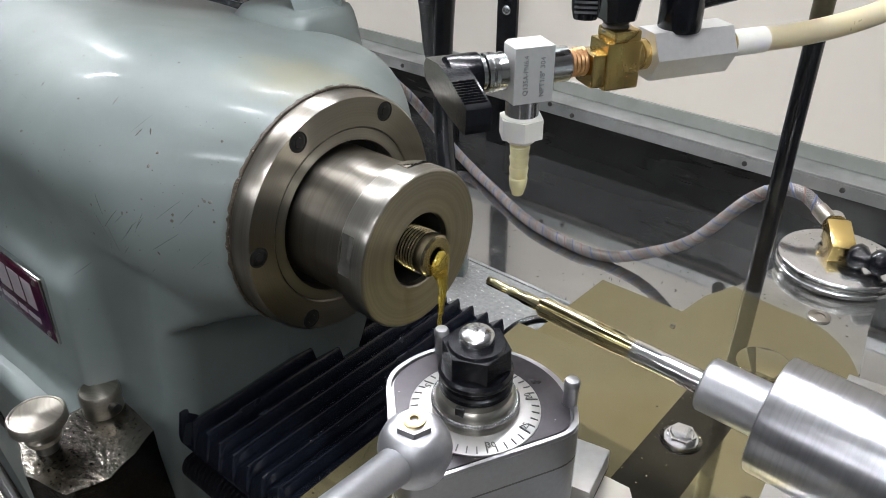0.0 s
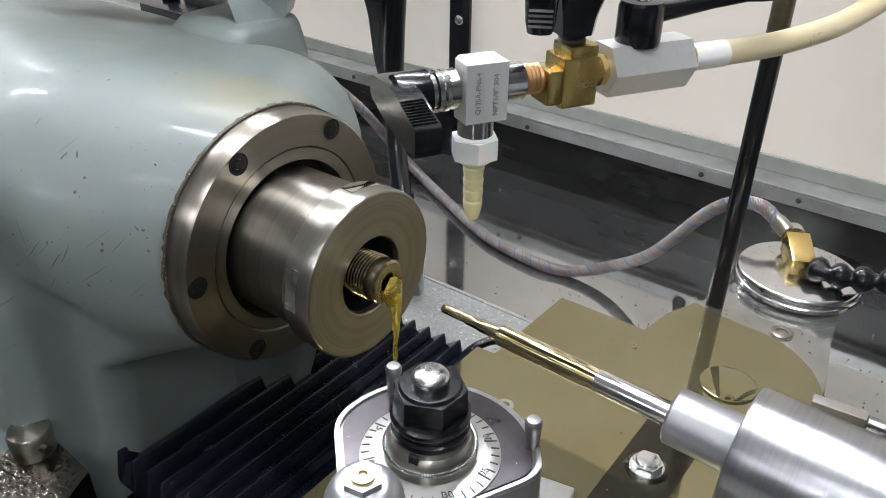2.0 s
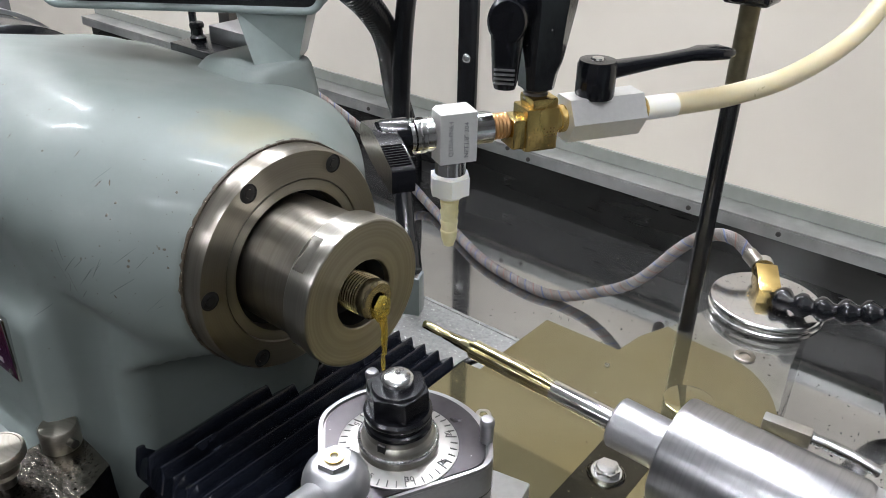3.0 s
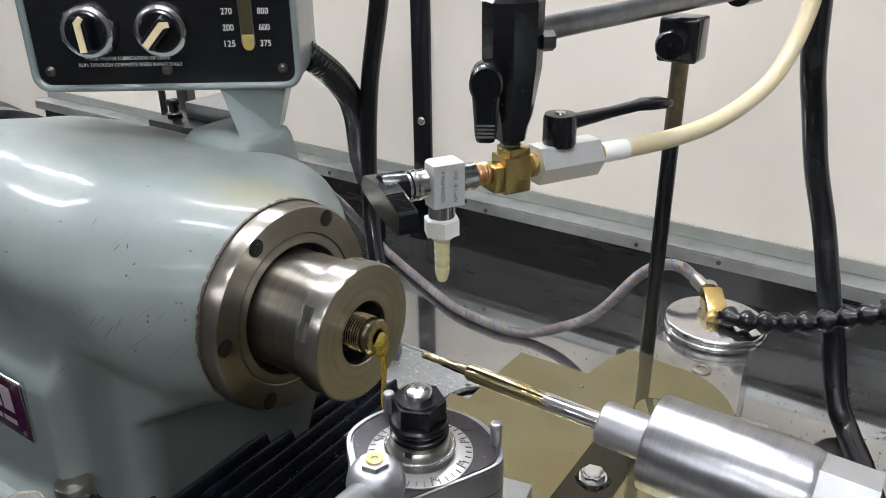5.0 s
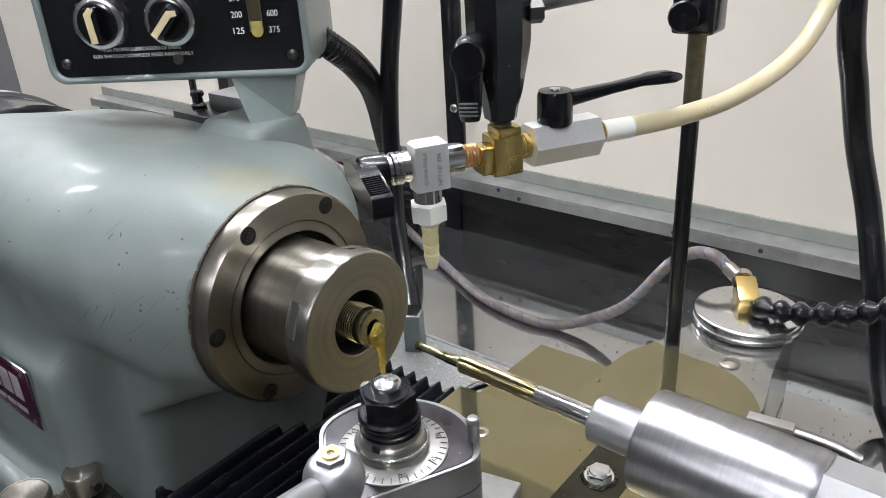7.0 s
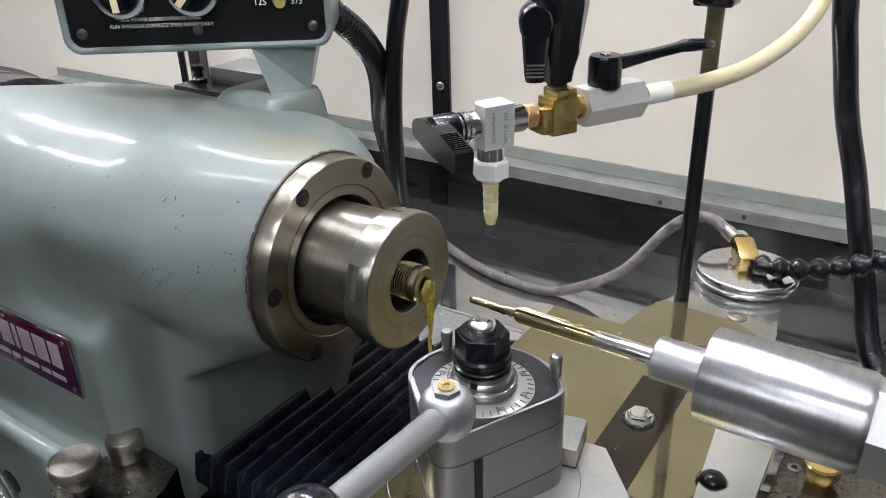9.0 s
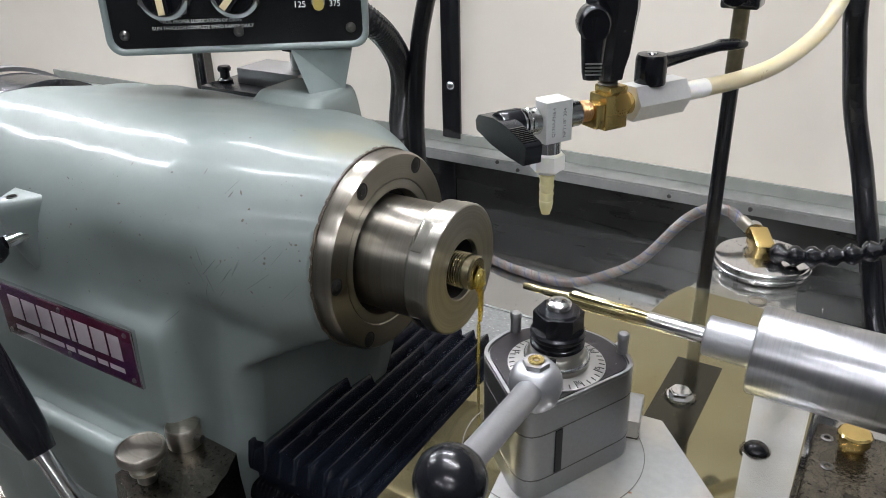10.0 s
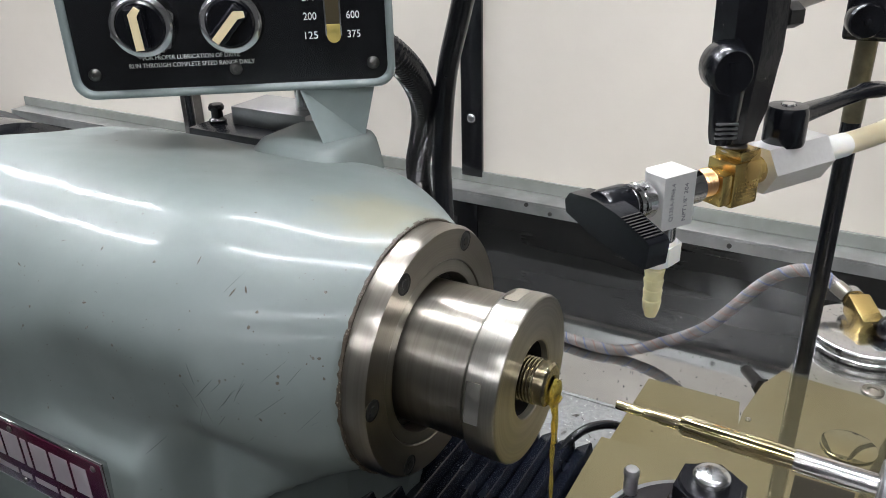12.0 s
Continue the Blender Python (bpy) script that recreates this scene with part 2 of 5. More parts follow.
IVORY = material("ivory_plastic", (0.80, 0.66, 0.40), 0.4, rough_var=0.05)
WHITEINK = material("white_ink", (0.75, 0.75, 0.72), 0.5, rough_var=0.0)
DARKINK = material("engraved_dark_ink", (0.05, 0.05, 0.05), 0.6, rough_var=0.0)
PANELBLACK = material("black_panel_face", (0.005, 0.0055, 0.0065), 0.22, coat=0.3, grain=0.2, grain_scale=200,
                      flecks=(0.12, 0.12, 0.12), fleck_scale=300, fleck_cut=0.79)
SIGHT = material("amber_sight_strip", (0.42, 0.33, 0.10), 0.25, coat=0.6)
SIGHT_DARK = material("empty_sight_strip", (0.07, 0.055, 0.03), 0.25, coat=0.6)
BRAID = material("braided_hose_cover", (0.12, 0.112, 0.110), 0.5, 0.2, grain=0.4, grain_scale=500, bump=0.5, bump_scale=600,
                 stain=(0.25, 0.20, 0.20), stain_scale=40)
BRAID_WIRE = material("woven_wire", (0.30, 0.28, 0.27), 0.38, 0.6, grain=0.4, grain_scale=200, stain=(0.14, 0.12, 0.11), stain_scale=50, stain_amount=0.8)
BRAID_BLUE = material("blue_hose_tracer", (0.10, 0.13, 0.24), 0.5, grain=0.2)
BRAID_RED = material("rust_hose_tracer", (0.24, 0.13, 0.10), 0.5, grain=0.2)
DIALMAT = material("etched_dial_steel", (0.37, 0.365, 0.355), 0.33, 0.9, grain=0.12, grain_scale=500, stain=(0.43, 0.41, 0.36),
                   stain_scale=40, rough_var=0.05)
CONCRETE = material("grey_concrete", (0.08, 0.08, 0.08), 0.8, grain=0.3, grain_scale=10, bump=0.3, bump_scale=40)
ROOMWHITE = material("grey_room_paint", (0.14, 0.14, 0.138), 0.8, grain=0.05, grain_scale=3)
TUBE_ON = glow("lit_lamp_tube", (0.96, 0.975, 1.03), TUBE_GLOW)


# ---- mesh helpers ----
def part(name, bm, mat, parent=None, label="", smooth=40, at=None):
    me = bpy.data.meshes.new(name)
    bmesh.ops.recalc_face_normals(bm, faces=bm.faces)
    bm.to_mesh(me)
    bm.free()
    me.materials.append(mat)
    if smooth:
        for p in me.polygons:
            p.use_smooth = True
        me.set_sharp_from_angle(angle=radians(smooth))
    ob = new(name, me)
    if parent:
        ob.parent = parent
    if at is not None:
        ob.matrix_basis = at
    if label:
        ob["label"] = label
    return ob


def thing(name, label, category, at=None, group=""):
    ob = new(name)
    ob.empty_display_size = 0.01
    if at is not None:
        ob.matrix_basis = at
    return tagged(ob, label, category, group)


def xbm(bm, m):
    bmesh.ops.transform(bm, matrix=m, verts=bm.verts)
    return bm


def join(*bms):
    out = bms[0]
    for b in bms[1:]:
        me = bpy.data.meshes.new("tmp")
        b.to_mesh(me)
        b.free()
        out.from_mesh(me)
        bpy.data.meshes.remove(me)
    return out


def bevel(bm, w, seg=2, angle=35):
    if w:
        edges = [e for e in bm.edges if len(e.link_faces) == 2 and e.calc_face_angle(0) > radians(angle)]
        bmesh.ops.bevel(bm, geom=edges, offset=w, segments=seg, profile=0.6, affect="EDGES", clamp_overlap=True)
    return bm


def box(x0, x1, y0, y1, z0, z1, w=0.0, seg=2):
    bm = bmesh.new()
    bmesh.ops.create_cube(bm, size=1, matrix=Matrix.Translation(((x0 + x1) / 2, (y0 + y1) / 2, (z0 + z1) / 2))
                          @ Matrix.Diagonal((x1 - x0, y1 - y0, z1 - z0, 1)))
    return bevel(bm, w, seg)


def prism(pts, z0, z1, w=0.0, seg=2, top=1.0, centre=None):
    """A polygon pulled up from z0 to z1; top shrinks its upper outline."""
    bm = bmesh.new()
    c = centre or (sum(p[0] for p in pts) / len(pts), sum(p[1] for p in pts) / len(pts))
    lo = [bm.verts.new((x, y, z0)) for x, y in pts]
    hi = [bm.verts.new((c[0] + (x - c[0]) * top, c[1] + (y - c[1]) * top, z1)) for x, y in pts]
    k = len(pts)
    bm.faces.new(lo[::-1])
    bm.faces.new(hi)
    for i in range(k):
        bm.faces.new((lo[i], lo[(i + 1) % k], hi[(i + 1) % k], hi[i]))
    return bevel(bm, w, seg)


def turned(profile, seg=64, closed=False):
    """Revolve (radius, height) pairs about z."""
    bm = bmesh.new()
    rings = []
    for r, z in profile:
        if r < 1e-6:
            rings.append([bm.verts.new((0, 0, z))])
        else:
            rings.append([bm.verts.new((r * math.cos(2 * math.pi * i / seg), r * math.sin(2 * math.pi * i / seg), z)) for i in range(seg)])
    pairs = list(zip(rings[:-1], rings[1:]))
    if closed:
        pairs.append((rings[-1], rings[0]))
    for a, b in pairs:
        for i in range(seg):
            j = (i + 1) % seg
            if len(a) == 1 and len(b) > 1:
                bm.faces.new((a[0], b[i], b[j]))
            elif len(b) == 1 and len(a) > 1:
                bm.faces.new((a[i], a[j], b[0]))
            elif len(a) > 1:
                bm.faces.new((a[i], a[j], b[j], b[i]))
    return bm


def ngon(n, r, turn=0.0):
    return [(r * math.cos(2 * math.pi * i / n + turn), r * math.sin(2 * math.pi * i / n + turn)) for i in range(n)]


def smooth_path(pts, n=8):
    """Catmull-Rom through the points."""
    P = [Vector(p) for p in pts]
    P = [2 * P[0] - P[1]] + P + [2 * P[-1] - P[-2]]
    out = []
    for i in range(1, len(P) - 2):
        for k in range(n):
            t = k / n
            a, b, c, d = P[i - 1], P[i], P[i + 1], P[i + 2]
            out.append(0.5 * (2 * b + (c - a) * t + (2 * a - 5 * b + 4 * c - d) * t * t + (3 * b - a - 3 * c + d) * t ** 3))
    out.append(P[-2])
    return out


def tube(path, radius, seg=16, caps=True):
    """A round sweep; radius is a number or a function of the share of length."""
    bm = bmesh.new()
    path = [Vector(p) for p in path]
    up = Vector((0.3, 0.1, 1)).normalized()
    rings = []
    k = len(path)
    side = None
    for i, p in enumerate(path):
        d = (path[min(i + 1, k - 1)] - path[max(i - 1, 0)]).normalized()
        side = (up.cross(d) if side is None else side - d * side.dot(d)).normalized()
        v = d.cross(side)
        r = radius(i / (k - 1)) if callable(radius) else radius
        rings.append([bm.verts.new(p + r * (math.cos(2 * math.pi * j / seg) * side + math.sin(2 * math.pi * j / seg) * v)) for j in range(seg)])
    for a, b in zip(rings[:-1], rings[1:]):
        for j in range(seg):
            bm.faces.new((a[j], a[(j + 1) % seg], b[(j + 1) % seg], b[j]))
    if caps:
        bm.faces.new(rings[0][::-1])
        bm.faces.new(rings[-1])
    return bm


def ribbed(path, r, rib, pitch, seg=14):
    """A corrugated sweep."""
    P = [Vector(p) for p in path]
    length = sum((b - a).length for a, b in zip(P[:-1], P[1:]))
    n = int(length / pitch) * 4
    acc, pts, i, d = 0.0, [], 0, 0.0
    for k in range(n + 1):
        want = length * k / n
        while i < len(P) - 2 and acc + (P[i + 1] - P[i]).length < want:
            acc += (P[i + 1] - P[i]).length
            i += 1
        s = (P[i + 1] - P[i]).length
        pts.append(P[i].lerp(P[i + 1], min(1, (want - acc) / s) if s else 0))
    return tube(pts, lambda u: r + (rib if round(u * n) % 4 in (1, 2) else 0.0), seg)


def lettering(text, size, depth=0.0004, bold=0.0, width=None):
    """Text as a mesh in the xy plane, centred on the origin."""
    c = bpy.data.curves.new("text", "FONT")
    c.body, c.size, c.align_x, c.align_y, c.extrude, c.offset = text, size, "CENTER", "CENTER", depth, bold
    c.resolution_u = 3
    ob = bpy.data.objects.new("text", c)
    scene.collection.objects.link(ob)
    bpy.context.view_layer.update()
    me = bpy.data.meshes.new_from_object(ob)
    bpy.data.objects.remove(ob)
    bm = bmesh.new()
    bm.from_mesh(me)
    bpy.data.meshes.remove(me)
    if width:
        xs = [v.co.x for v in bm.verts]
        k = width / (max(xs) - min(xs))
        mid = (max(xs) + min(xs)) / 2
        for v in bm.verts:
            v.co.x = (v.co.x - mid) * k
    return bm


def along_x(x=0.0, y=0.0, z=AX):
    """Turns local z into +x."""
    return Matrix.Translation((x, y, z)) @ Matrix.Rotation(radians(90), 4, "Y")


def basis(o, ex, ey, ez):
    return Matrix.Translation(o) @ Matrix((ex, ey, ez)).transposed().to_4x4()


def sstep(a, b, x):
    t = min(1.0, max(0.0, (x - a) / (b - a)))
    return t * t * (3 - 2 * t)


def lerp(a, b, t):
    return a + (b - a) * t


def socket_screw(parent, name, r, m, mat=BLACKOXIDE, h=0.003):
    """A cap screw with a hexagon socket; local z points out."""
    o = part(name, turned([(0, 0), (r, 0), (r, h * 0.8), (r * 0.9, h), (r * 0.55, h), (r * 0.52, h * 0.2), (0, h * 0.2)], 6 * 4), mat, parent, at=m)
    return o


# ---- the room ----
def structure(name, bm, mat, label, at=None, smooth=0):
    return tagged(part(name, bm, mat, smooth=smooth, at=at), label, name.split("_")[0], kind="structure")


structure("floor", box(-3.6, 3.1, -4.7, 1.7, -0.95, -0.85), CONCRETE, "bare grey concrete workshop floor")
structure("ceiling", box(-3.6, 3.1, -4.7, 1.7, 1.9, 2.0), material("off_white_ceiling", (0.5, 0.5, 0.49), 0.8, grain=0.05, grain_scale=3), "off-white workshop ceiling with lamp tubes")
structure("wall_north", box(-3.6, 3.1, 1.6, 1.7, -0.85, 1.9), ROOMWHITE, "plain grey workshop wall")
structure("wall_south", box(-3.6, 3.1, -4.7, -4.6, -0.85, 1.9), ROOMWHITE, "plain grey workshop wall")
structure("wall_west", box(-3.6, -3.5, -4.6, 1.6, -0.85, 1.9), ROOMWHITE, "plain grey workshop wall")
structure("wall_east", box(3.0, 3.1, -4.6, 1.6, -0.85, 1.9), ROOMWHITE, "plain grey workshop wall")


def ceiling_light(label, radius):
    t = thing("ceiling_light", label, "ceiling light", group="ceiling lamps")
    part("housing", box(-0.62, 0.62, -0.04, 0.04, 0.0, 0.05, 0.006), ROOMWHITE, t)
    part("lamp_tube", xbm(turned([(0, -0.59), (radius, -0.59), (radius, 0.59), (0, 0.59)], 16), along_x(0, 0, -0.022)), TUBE_ON, t)
    return t


for label, radius, spots in (
        ("white ceiling batten with one thick lit lamp tube", 0.022, ((-2.45, 0.78), (-0.65, 0.78), (-2.0, -0.05), (0.15, -0.05))),
        ("white ceiling batten with one slim lit lamp tube", 0.009, ((0.78, -1.45), (-0.35, -2.9), (1.6, -2.9)))):
    lamp = ceiling_light(label, radius)
    lamp.matrix_basis = pose(*spots[0], 1.85)
    for lx, ly in spots[1:]:
        copy_thing(lamp, pose(lx, ly, 1.85))

# ---- splash wall, ledge and chip tray ----
splash = structure("wall_splash", box(-1.2, 0.9, WALL, WALL + 0.02, -0.1, 0.62), CREAM, "cream painted sheet splash wall behind the lathe")
tray = structure("tray_floor", box(-0.9, 0.75, 0.098, WALL - 0.002, TRAY - 0.012, TRAY), TRAYMAT, "wet sheet steel chip tray with swarf specks")
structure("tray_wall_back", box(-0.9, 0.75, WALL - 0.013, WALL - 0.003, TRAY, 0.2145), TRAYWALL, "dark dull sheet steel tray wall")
structure("tray_apron", prism([(-0.20, 0.100), (0.062, 0.100), (0.088, 0.130), (0.095, 0.177), (-0.20, 0.177)], TRAY, TRAY + 0.0012, 0.0004), DUSTY, "dusty grey bed flank strewn with chips")
structure("tray_lip", box(-0.20, 0.094, 0.1768, 0.1798, TRAY, TRAY + 0.0022, 0.0008), DUSTY, "pale dusty edge along the bed flank")
structure("trim_ledge", join(box(-0.9, 0.75, 0.359, WALL - 0.001, 0.2255, 0.2275, 0.0005), box(-0.9, 0.75, 0.359, 0.361, 0.2150, 0.2253, 0.0005)),
          LEDGE, "scuffed galvanised steel angle along the splash wall")
structure("trim_band", box(-0.9, 0.75, WALL - 0.0035, WALL - 0.0005, 0.2277, 0.2400, 0.0005), material("grey_green_band", (0.24, 0.25, 0.23), 0.5, grain=0.3, grain_scale=60), "grey-green band along the wall above the ledge")
structure("bed", box(-0.30, 0.74, -0.058, 0.0975, -0.10, TRAY, 0.003), CAST, "dark oily cast iron lathe bed")
structure("pan_floor", box(-0.9, 0.75, -0.42, WALL - 0.004, -0.112, -0.10), CAST, "dark oily lower drip pan")
structure("machine_base", box(-0.88, 0.73, -0.40, WALL - 0.02, -0.85, -0.114, 0.01), PAINT_PANEL, "grey-green machine cabinet under the tray")


def ledge_screw(x, z):
    t = thing("ledge_screw", "small dark screw in the galvanised ledge", "screw", pose(x, 0.359, z + 0.0015, 90), "ledge screws")
    part("screw_head", turned([(0, 0), (0.0022, 0), (0.002, 0.0012), (0.0008, 0.0016), (0, 0.0012)], 12), STEEL_DARK, t)


for x, z in ((-0.115, 0.2225), (-0.091, 0.2175), (0.069, 0.2185), (0.143, 0.2195), (0.27, 0.219), (-0.30, 0.219)):
    ledge_screw(x, z)


def wall_strip():
    t = thing("wall_strip", "black steel strip bolted upright to the cream wall", "steel strip", pose(-0.184, WALL - 0.0005, 0.2345))
    part("strip", box(-0.0112, 0.0112, -0.004, 0.0, 0.0, 0.37, 0.0006), BLACKPAINT, t)
    for z in (0.059, 0.2, 0.33):
        part("bolt", turned([(0, 0), (0.0048, 0), (0.0046, 0.0012), (0.003, 0.0026), (0, 0.003)], 20), STEEL_BRIGHT, t, "bright round bolt head",
             at=pose(0, -0.004, z, 90))
    part("lower_strip", box(-0.0112, 0.0112, -0.0155, -0.0127, TRAY + 0.001 - 0.2345, 0.214 - 0.2345, 0.0004), BLACKPAINT, t)


wall_strip()


# ---- headstock ----
def hollow(x, z):
    """Shallow hollow above the maker's plate, where the body draws in towards the nose."""
    return 0.010 * sstep(-0.170, -0.120, x) * (1 - sstep(-0.085, -0.045, x)) * sstep(0.266, 0.288, z) * (1 - sstep(0.296, 0.342, z))


def headstock():
    t = thing("headstock", "grey-green enamelled lathe headstock casting, scratched and oily", "lathe headstock", pose(0, 0, TRAY))
    bm = bmesh.new()
    xs = [-0.345, -0.342, -0.336, -0.328, -0.318] + sorted([lerp(-0.308, -0.012, i / 110) for i in range(111)] + [-0.2695, -0.2685, -0.2675, -0.2668, -0.2660, -0.2652, -0.2644])
    rings = []
    for x in xs:
        s = min(1.0, max(0.0, (x + 0.098) / 0.086)) ** 1.6
        su = min(1.0, max(0.0, (x + 0.098) / 0.086)) ** 1.5
        sl = sstep(-0.094, -0.075, x)
        end = 1.0 if x > -0.29 else math.sqrt(max(0.02, 1 - ((x + 0.29) / 0.0555) ** 2))
        a, ab = lerp(0.104, 0.0615, s), lerp(0.126, 0.0615, s)
        b = lerp(0.0765, 0.0615, su) * lerp(0.55, 1.0, end)
        n = lerp(2.45, 2.0, s)
        # the end cap behind the seam sits slightly lower
        step = lerp(0.972, 1.0, sstep(-0.2685, -0.2645, x)) - 0.012 * max(0.0, 1 - abs(x + 0.2672) / 0.0016)
        a, ab, b = a * lerp(0.8, 1, end) * step, ab * lerp(0.8, 1, end) * step, b * step
        ring = []
        sx = sstep(-0.060, -0.020, x)
        for i in range(110):
            z = lerp(-0.06, AX, i / 110)
            dz = AX - z
            face = a + 0.0035 * sstep(0.0, 0.07, dz) + 0.013 * sstep(0.096, 0.116, dz) - hollow(x, z)
            # the pedestal below the nose drops straight and flares into its foot
            ped = lerp(0.0680, 0.0760, sstep(0.0, 0.10, dz)) + 0.012 * sstep(0.100, 0.140, dz)
            circ = a * math.sqrt(max(0.0, 1 - (dz / 0.0615) ** 2))
            neck = lerp(ped, circ, sx)
            ring.append((-lerp(face, neck, sl * sstep(0.0, 0.036, dz)), z))
        for i in range(49):
            th = math.pi * (1 - i / 48)
            c, sn = math.cos(th), math.sin(th)
            hw = a if c < 0 else ab
            z = AX + b * abs(sn) ** (2 / n)
            y = math.copysign(abs(c) ** (2 / n), c) * hw
            z -= 0.014 * (1 - s) * sstep(-0.05, 0.05, y) * abs(sn)
            ring.append((y + (hollow(x, z) if c < 0 else 0.0), z))
        for i in range(1, 13):
            z = lerp(AX, -0.06, i / 12)
            dz = AX - z
            circ = math.sqrt(max(0.0, 0.0615 ** 2 - dz * dz)) if dz < 0.0615 else 0.0
            neck = max(circ, 0.05)
            ring.append((lerp(ab, neck, s), z))
        # below the bearing cover the end of the casting leans back over the bellows
        row = []
        for y, z in ring:
            lim = -0.012 - 0.0500 * sstep(0.036, 0.064, AX - z)
            f = 0.013 * sstep(0.046, 0.075, AX - z)
            gap = max(0.0, lim - x)
            if gap < f:
                y *= 1 - (f - math.sqrt(f * f - (f - gap) ** 2)) / 0.06
            wave = Vector((x * 34, y * 34, z * 34))
            row.append(bm.verts.new((min(x, lim), y + 0.0006 * noise.noise(wave), z - TRAY + 0.0006 * noise.noise(wave + Vector((5, 5, 5))))))
        rings.append(row)
    k = len(rings[0])
    for p, q in zip(rings[:-1], rings[1:]):
        for j in range(k - 1):
            bm.faces.new((p[j], q[j], q[j + 1], p[j + 1]))
    bm.faces.new(rings[0])
    bm.faces.new(rings[-1][::-1])
    bm.normal_update()
    hull = BVHTree.FromBMesh(bm)
    part("casting", bm, PAINT, t, smooth=60)
    # scratches and chips in the enamel
    rnd = random.Random(11)
    for k in range(38):
        if k < 22:
            x, z, a, ln = rnd.gauss(-0.048, 0.014), rnd.gauss(0.306, 0.014), rnd.choice((55, 60, 70, 115, 40)) + rnd.uniform(-10, 10), rnd.uniform(0.003, 0.014)
        else:
            x, z, a, ln = rnd.uniform(-0.24, -0.03), rnd.uniform(0.30, 0.37), rnd.uniform(0, 180), rnd.uniform(0.0008, 0.003)
        w = rnd.uniform(0.00005, 0.00013) if k < 22 else rnd.uniform(0.0002, 0.0005)
        d = Vector((math.cos(radians(a)), 0, math.sin(radians(a))))
        sb, prev = bmesh.new(), None
        for i in range(5):
            o = Vector((x, -0.3, z - TRAY)) + d * ln * (i / 4 - 0.5)
            hitp, nrm, _, _ = hull.ray_cast(o, Vector((0, 1, 0)))
            if hitp is None:
                continue
            nrm = nrm if nrm.y < 0 else -nrm
            side = nrm.cross(d).normalized() * w * (1.0 - 0.5 * abs(i / 2 - 1))
            cur = [sb.verts.new(hitp + nrm * 0.00012 + side), sb.verts.new(hitp + nrm * 0.00012 - side)]
            if prev:
                sb.faces.new((prev[0], prev[1], cur[1], cur[0]))
            prev = cur
        part("scratch", sb, GASKET if k >= 22 else SCRATCH, t, smooth=0)
    # dried oil specks scattered over the upper casting
    sb = bmesh.new()
    for k in range(170):
        x, z = rnd.uniform(-0.20, -0.015), rnd.uniform(0.285, 0.372)
        if k > 150:
            x, z = rnd.uniform(-0.05, -0.014), rnd.uniform(0.32, 0.362)
        hitp, nrm, _, _ = hull.ray_cast(Vector((x, -0.3, z - TRAY)), Vector((0, 1, 0)))
        if hitp is None:
            continue
        nrm = nrm if nrm.y < 0 else -nrm
        u = nrm.orthogonal().normalized()
        v = nrm.cross(u)
        r = rnd.uniform(0.00012, 0.00045) if k % 9 else 0.0008
        q = [sb.verts.new(hitp + nrm * 0.0001 + (u * math.cos(a) + v * math.sin(a)) * r * rnd.uniform(0.6, 1.2)) for a in (0, 1.05, 2.1, 3.14, 4.2, 5.25)]
        q.append(sb.verts.new(hitp + nrm * (0.0001 + r * 0.35)))
        for i in range(6):
            sb.faces.new((q[i], q[(i + 1) % 6], q[6]))
    specks = part("dried_specks", sb, SPECK, t, "brown dried oil specks")
    specks["kind"] = "stuff"
    # ragged paint line at the bearing cover
    bm = bmesh.new()
    rnd = random.Random(4)
    ra, rb = [], []
    for i in range(180):
        th = 2 * math.pi * i / 180
        w = rnd.uniform(-0.0004, 0.0005)
        r0 = 0.0613 + rnd.uniform(0, 0.0005)
        ra.append(bm.verts.new((-0.0112, r0 * math.cos(th), AX - TRAY + r0 * math.sin(th))))
        rb.append(bm.verts.new((-0.0128 - w, (r0 + 0.0004) * math.cos(th), AX - TRAY + (r0 + 0.0004) * math.sin(th))))
    for i in range(180):
        j = (i + 1) % 180
        bm.faces.new((ra[i], ra[j], rb[j], rb[i]))
    inner = [bm.verts.new((-0.0112, 0.0600 * math.cos(2 * math.pi * i / 180), AX - TRAY + 0.0600 * math.sin(2 * math.pi * i / 180))) for i in range(180)]
    for i in range(180):
        j = (i + 1) % 180
        bm.faces.new((inner[i], inner[j], ra[j], ra[i]))
    part("paint_edge", bm, GASKET, t, "flaking brown paint edge")
    skirt = box(-0.30, -0.108, -0.1275, -0.10, 0.134 - TRAY, 0.1905 - TRAY, 0.007, 3)
    part("skirt", skirt, PAINT, t, "stepped lower edge of the casting")
    # raised black disc paints the shade of a notch
    part("notch", turned([(0, 0), (0.009, 0), (0.009, 0.0012), (0, 0.0012)], 24), RECESS_SHADE, t, "dark cast notch", at=pose(-0.196, -0.1272, 0.141 - TRAY, 90))
    # boss that carries the control box
    b = bmesh.new()
    loops = []
    for z, x0, x1, y0, y1, r in ((0.0, -0.066, 0.034, -0.085, 0.034, 0.020), (0.050, -0.043, 0.0255, -0.036, 0.029, 0.016), (0.057, -0.0395, 0.0240, -0.029, 0.0275, 0.015),
                                 (0.0605, -0.0370, 0.0220, -0.0255, 0.0255, 0.013), (0.0620, -0.0335, 0.0190, -0.0220, 0.0220, 0.010)):
        loop = []
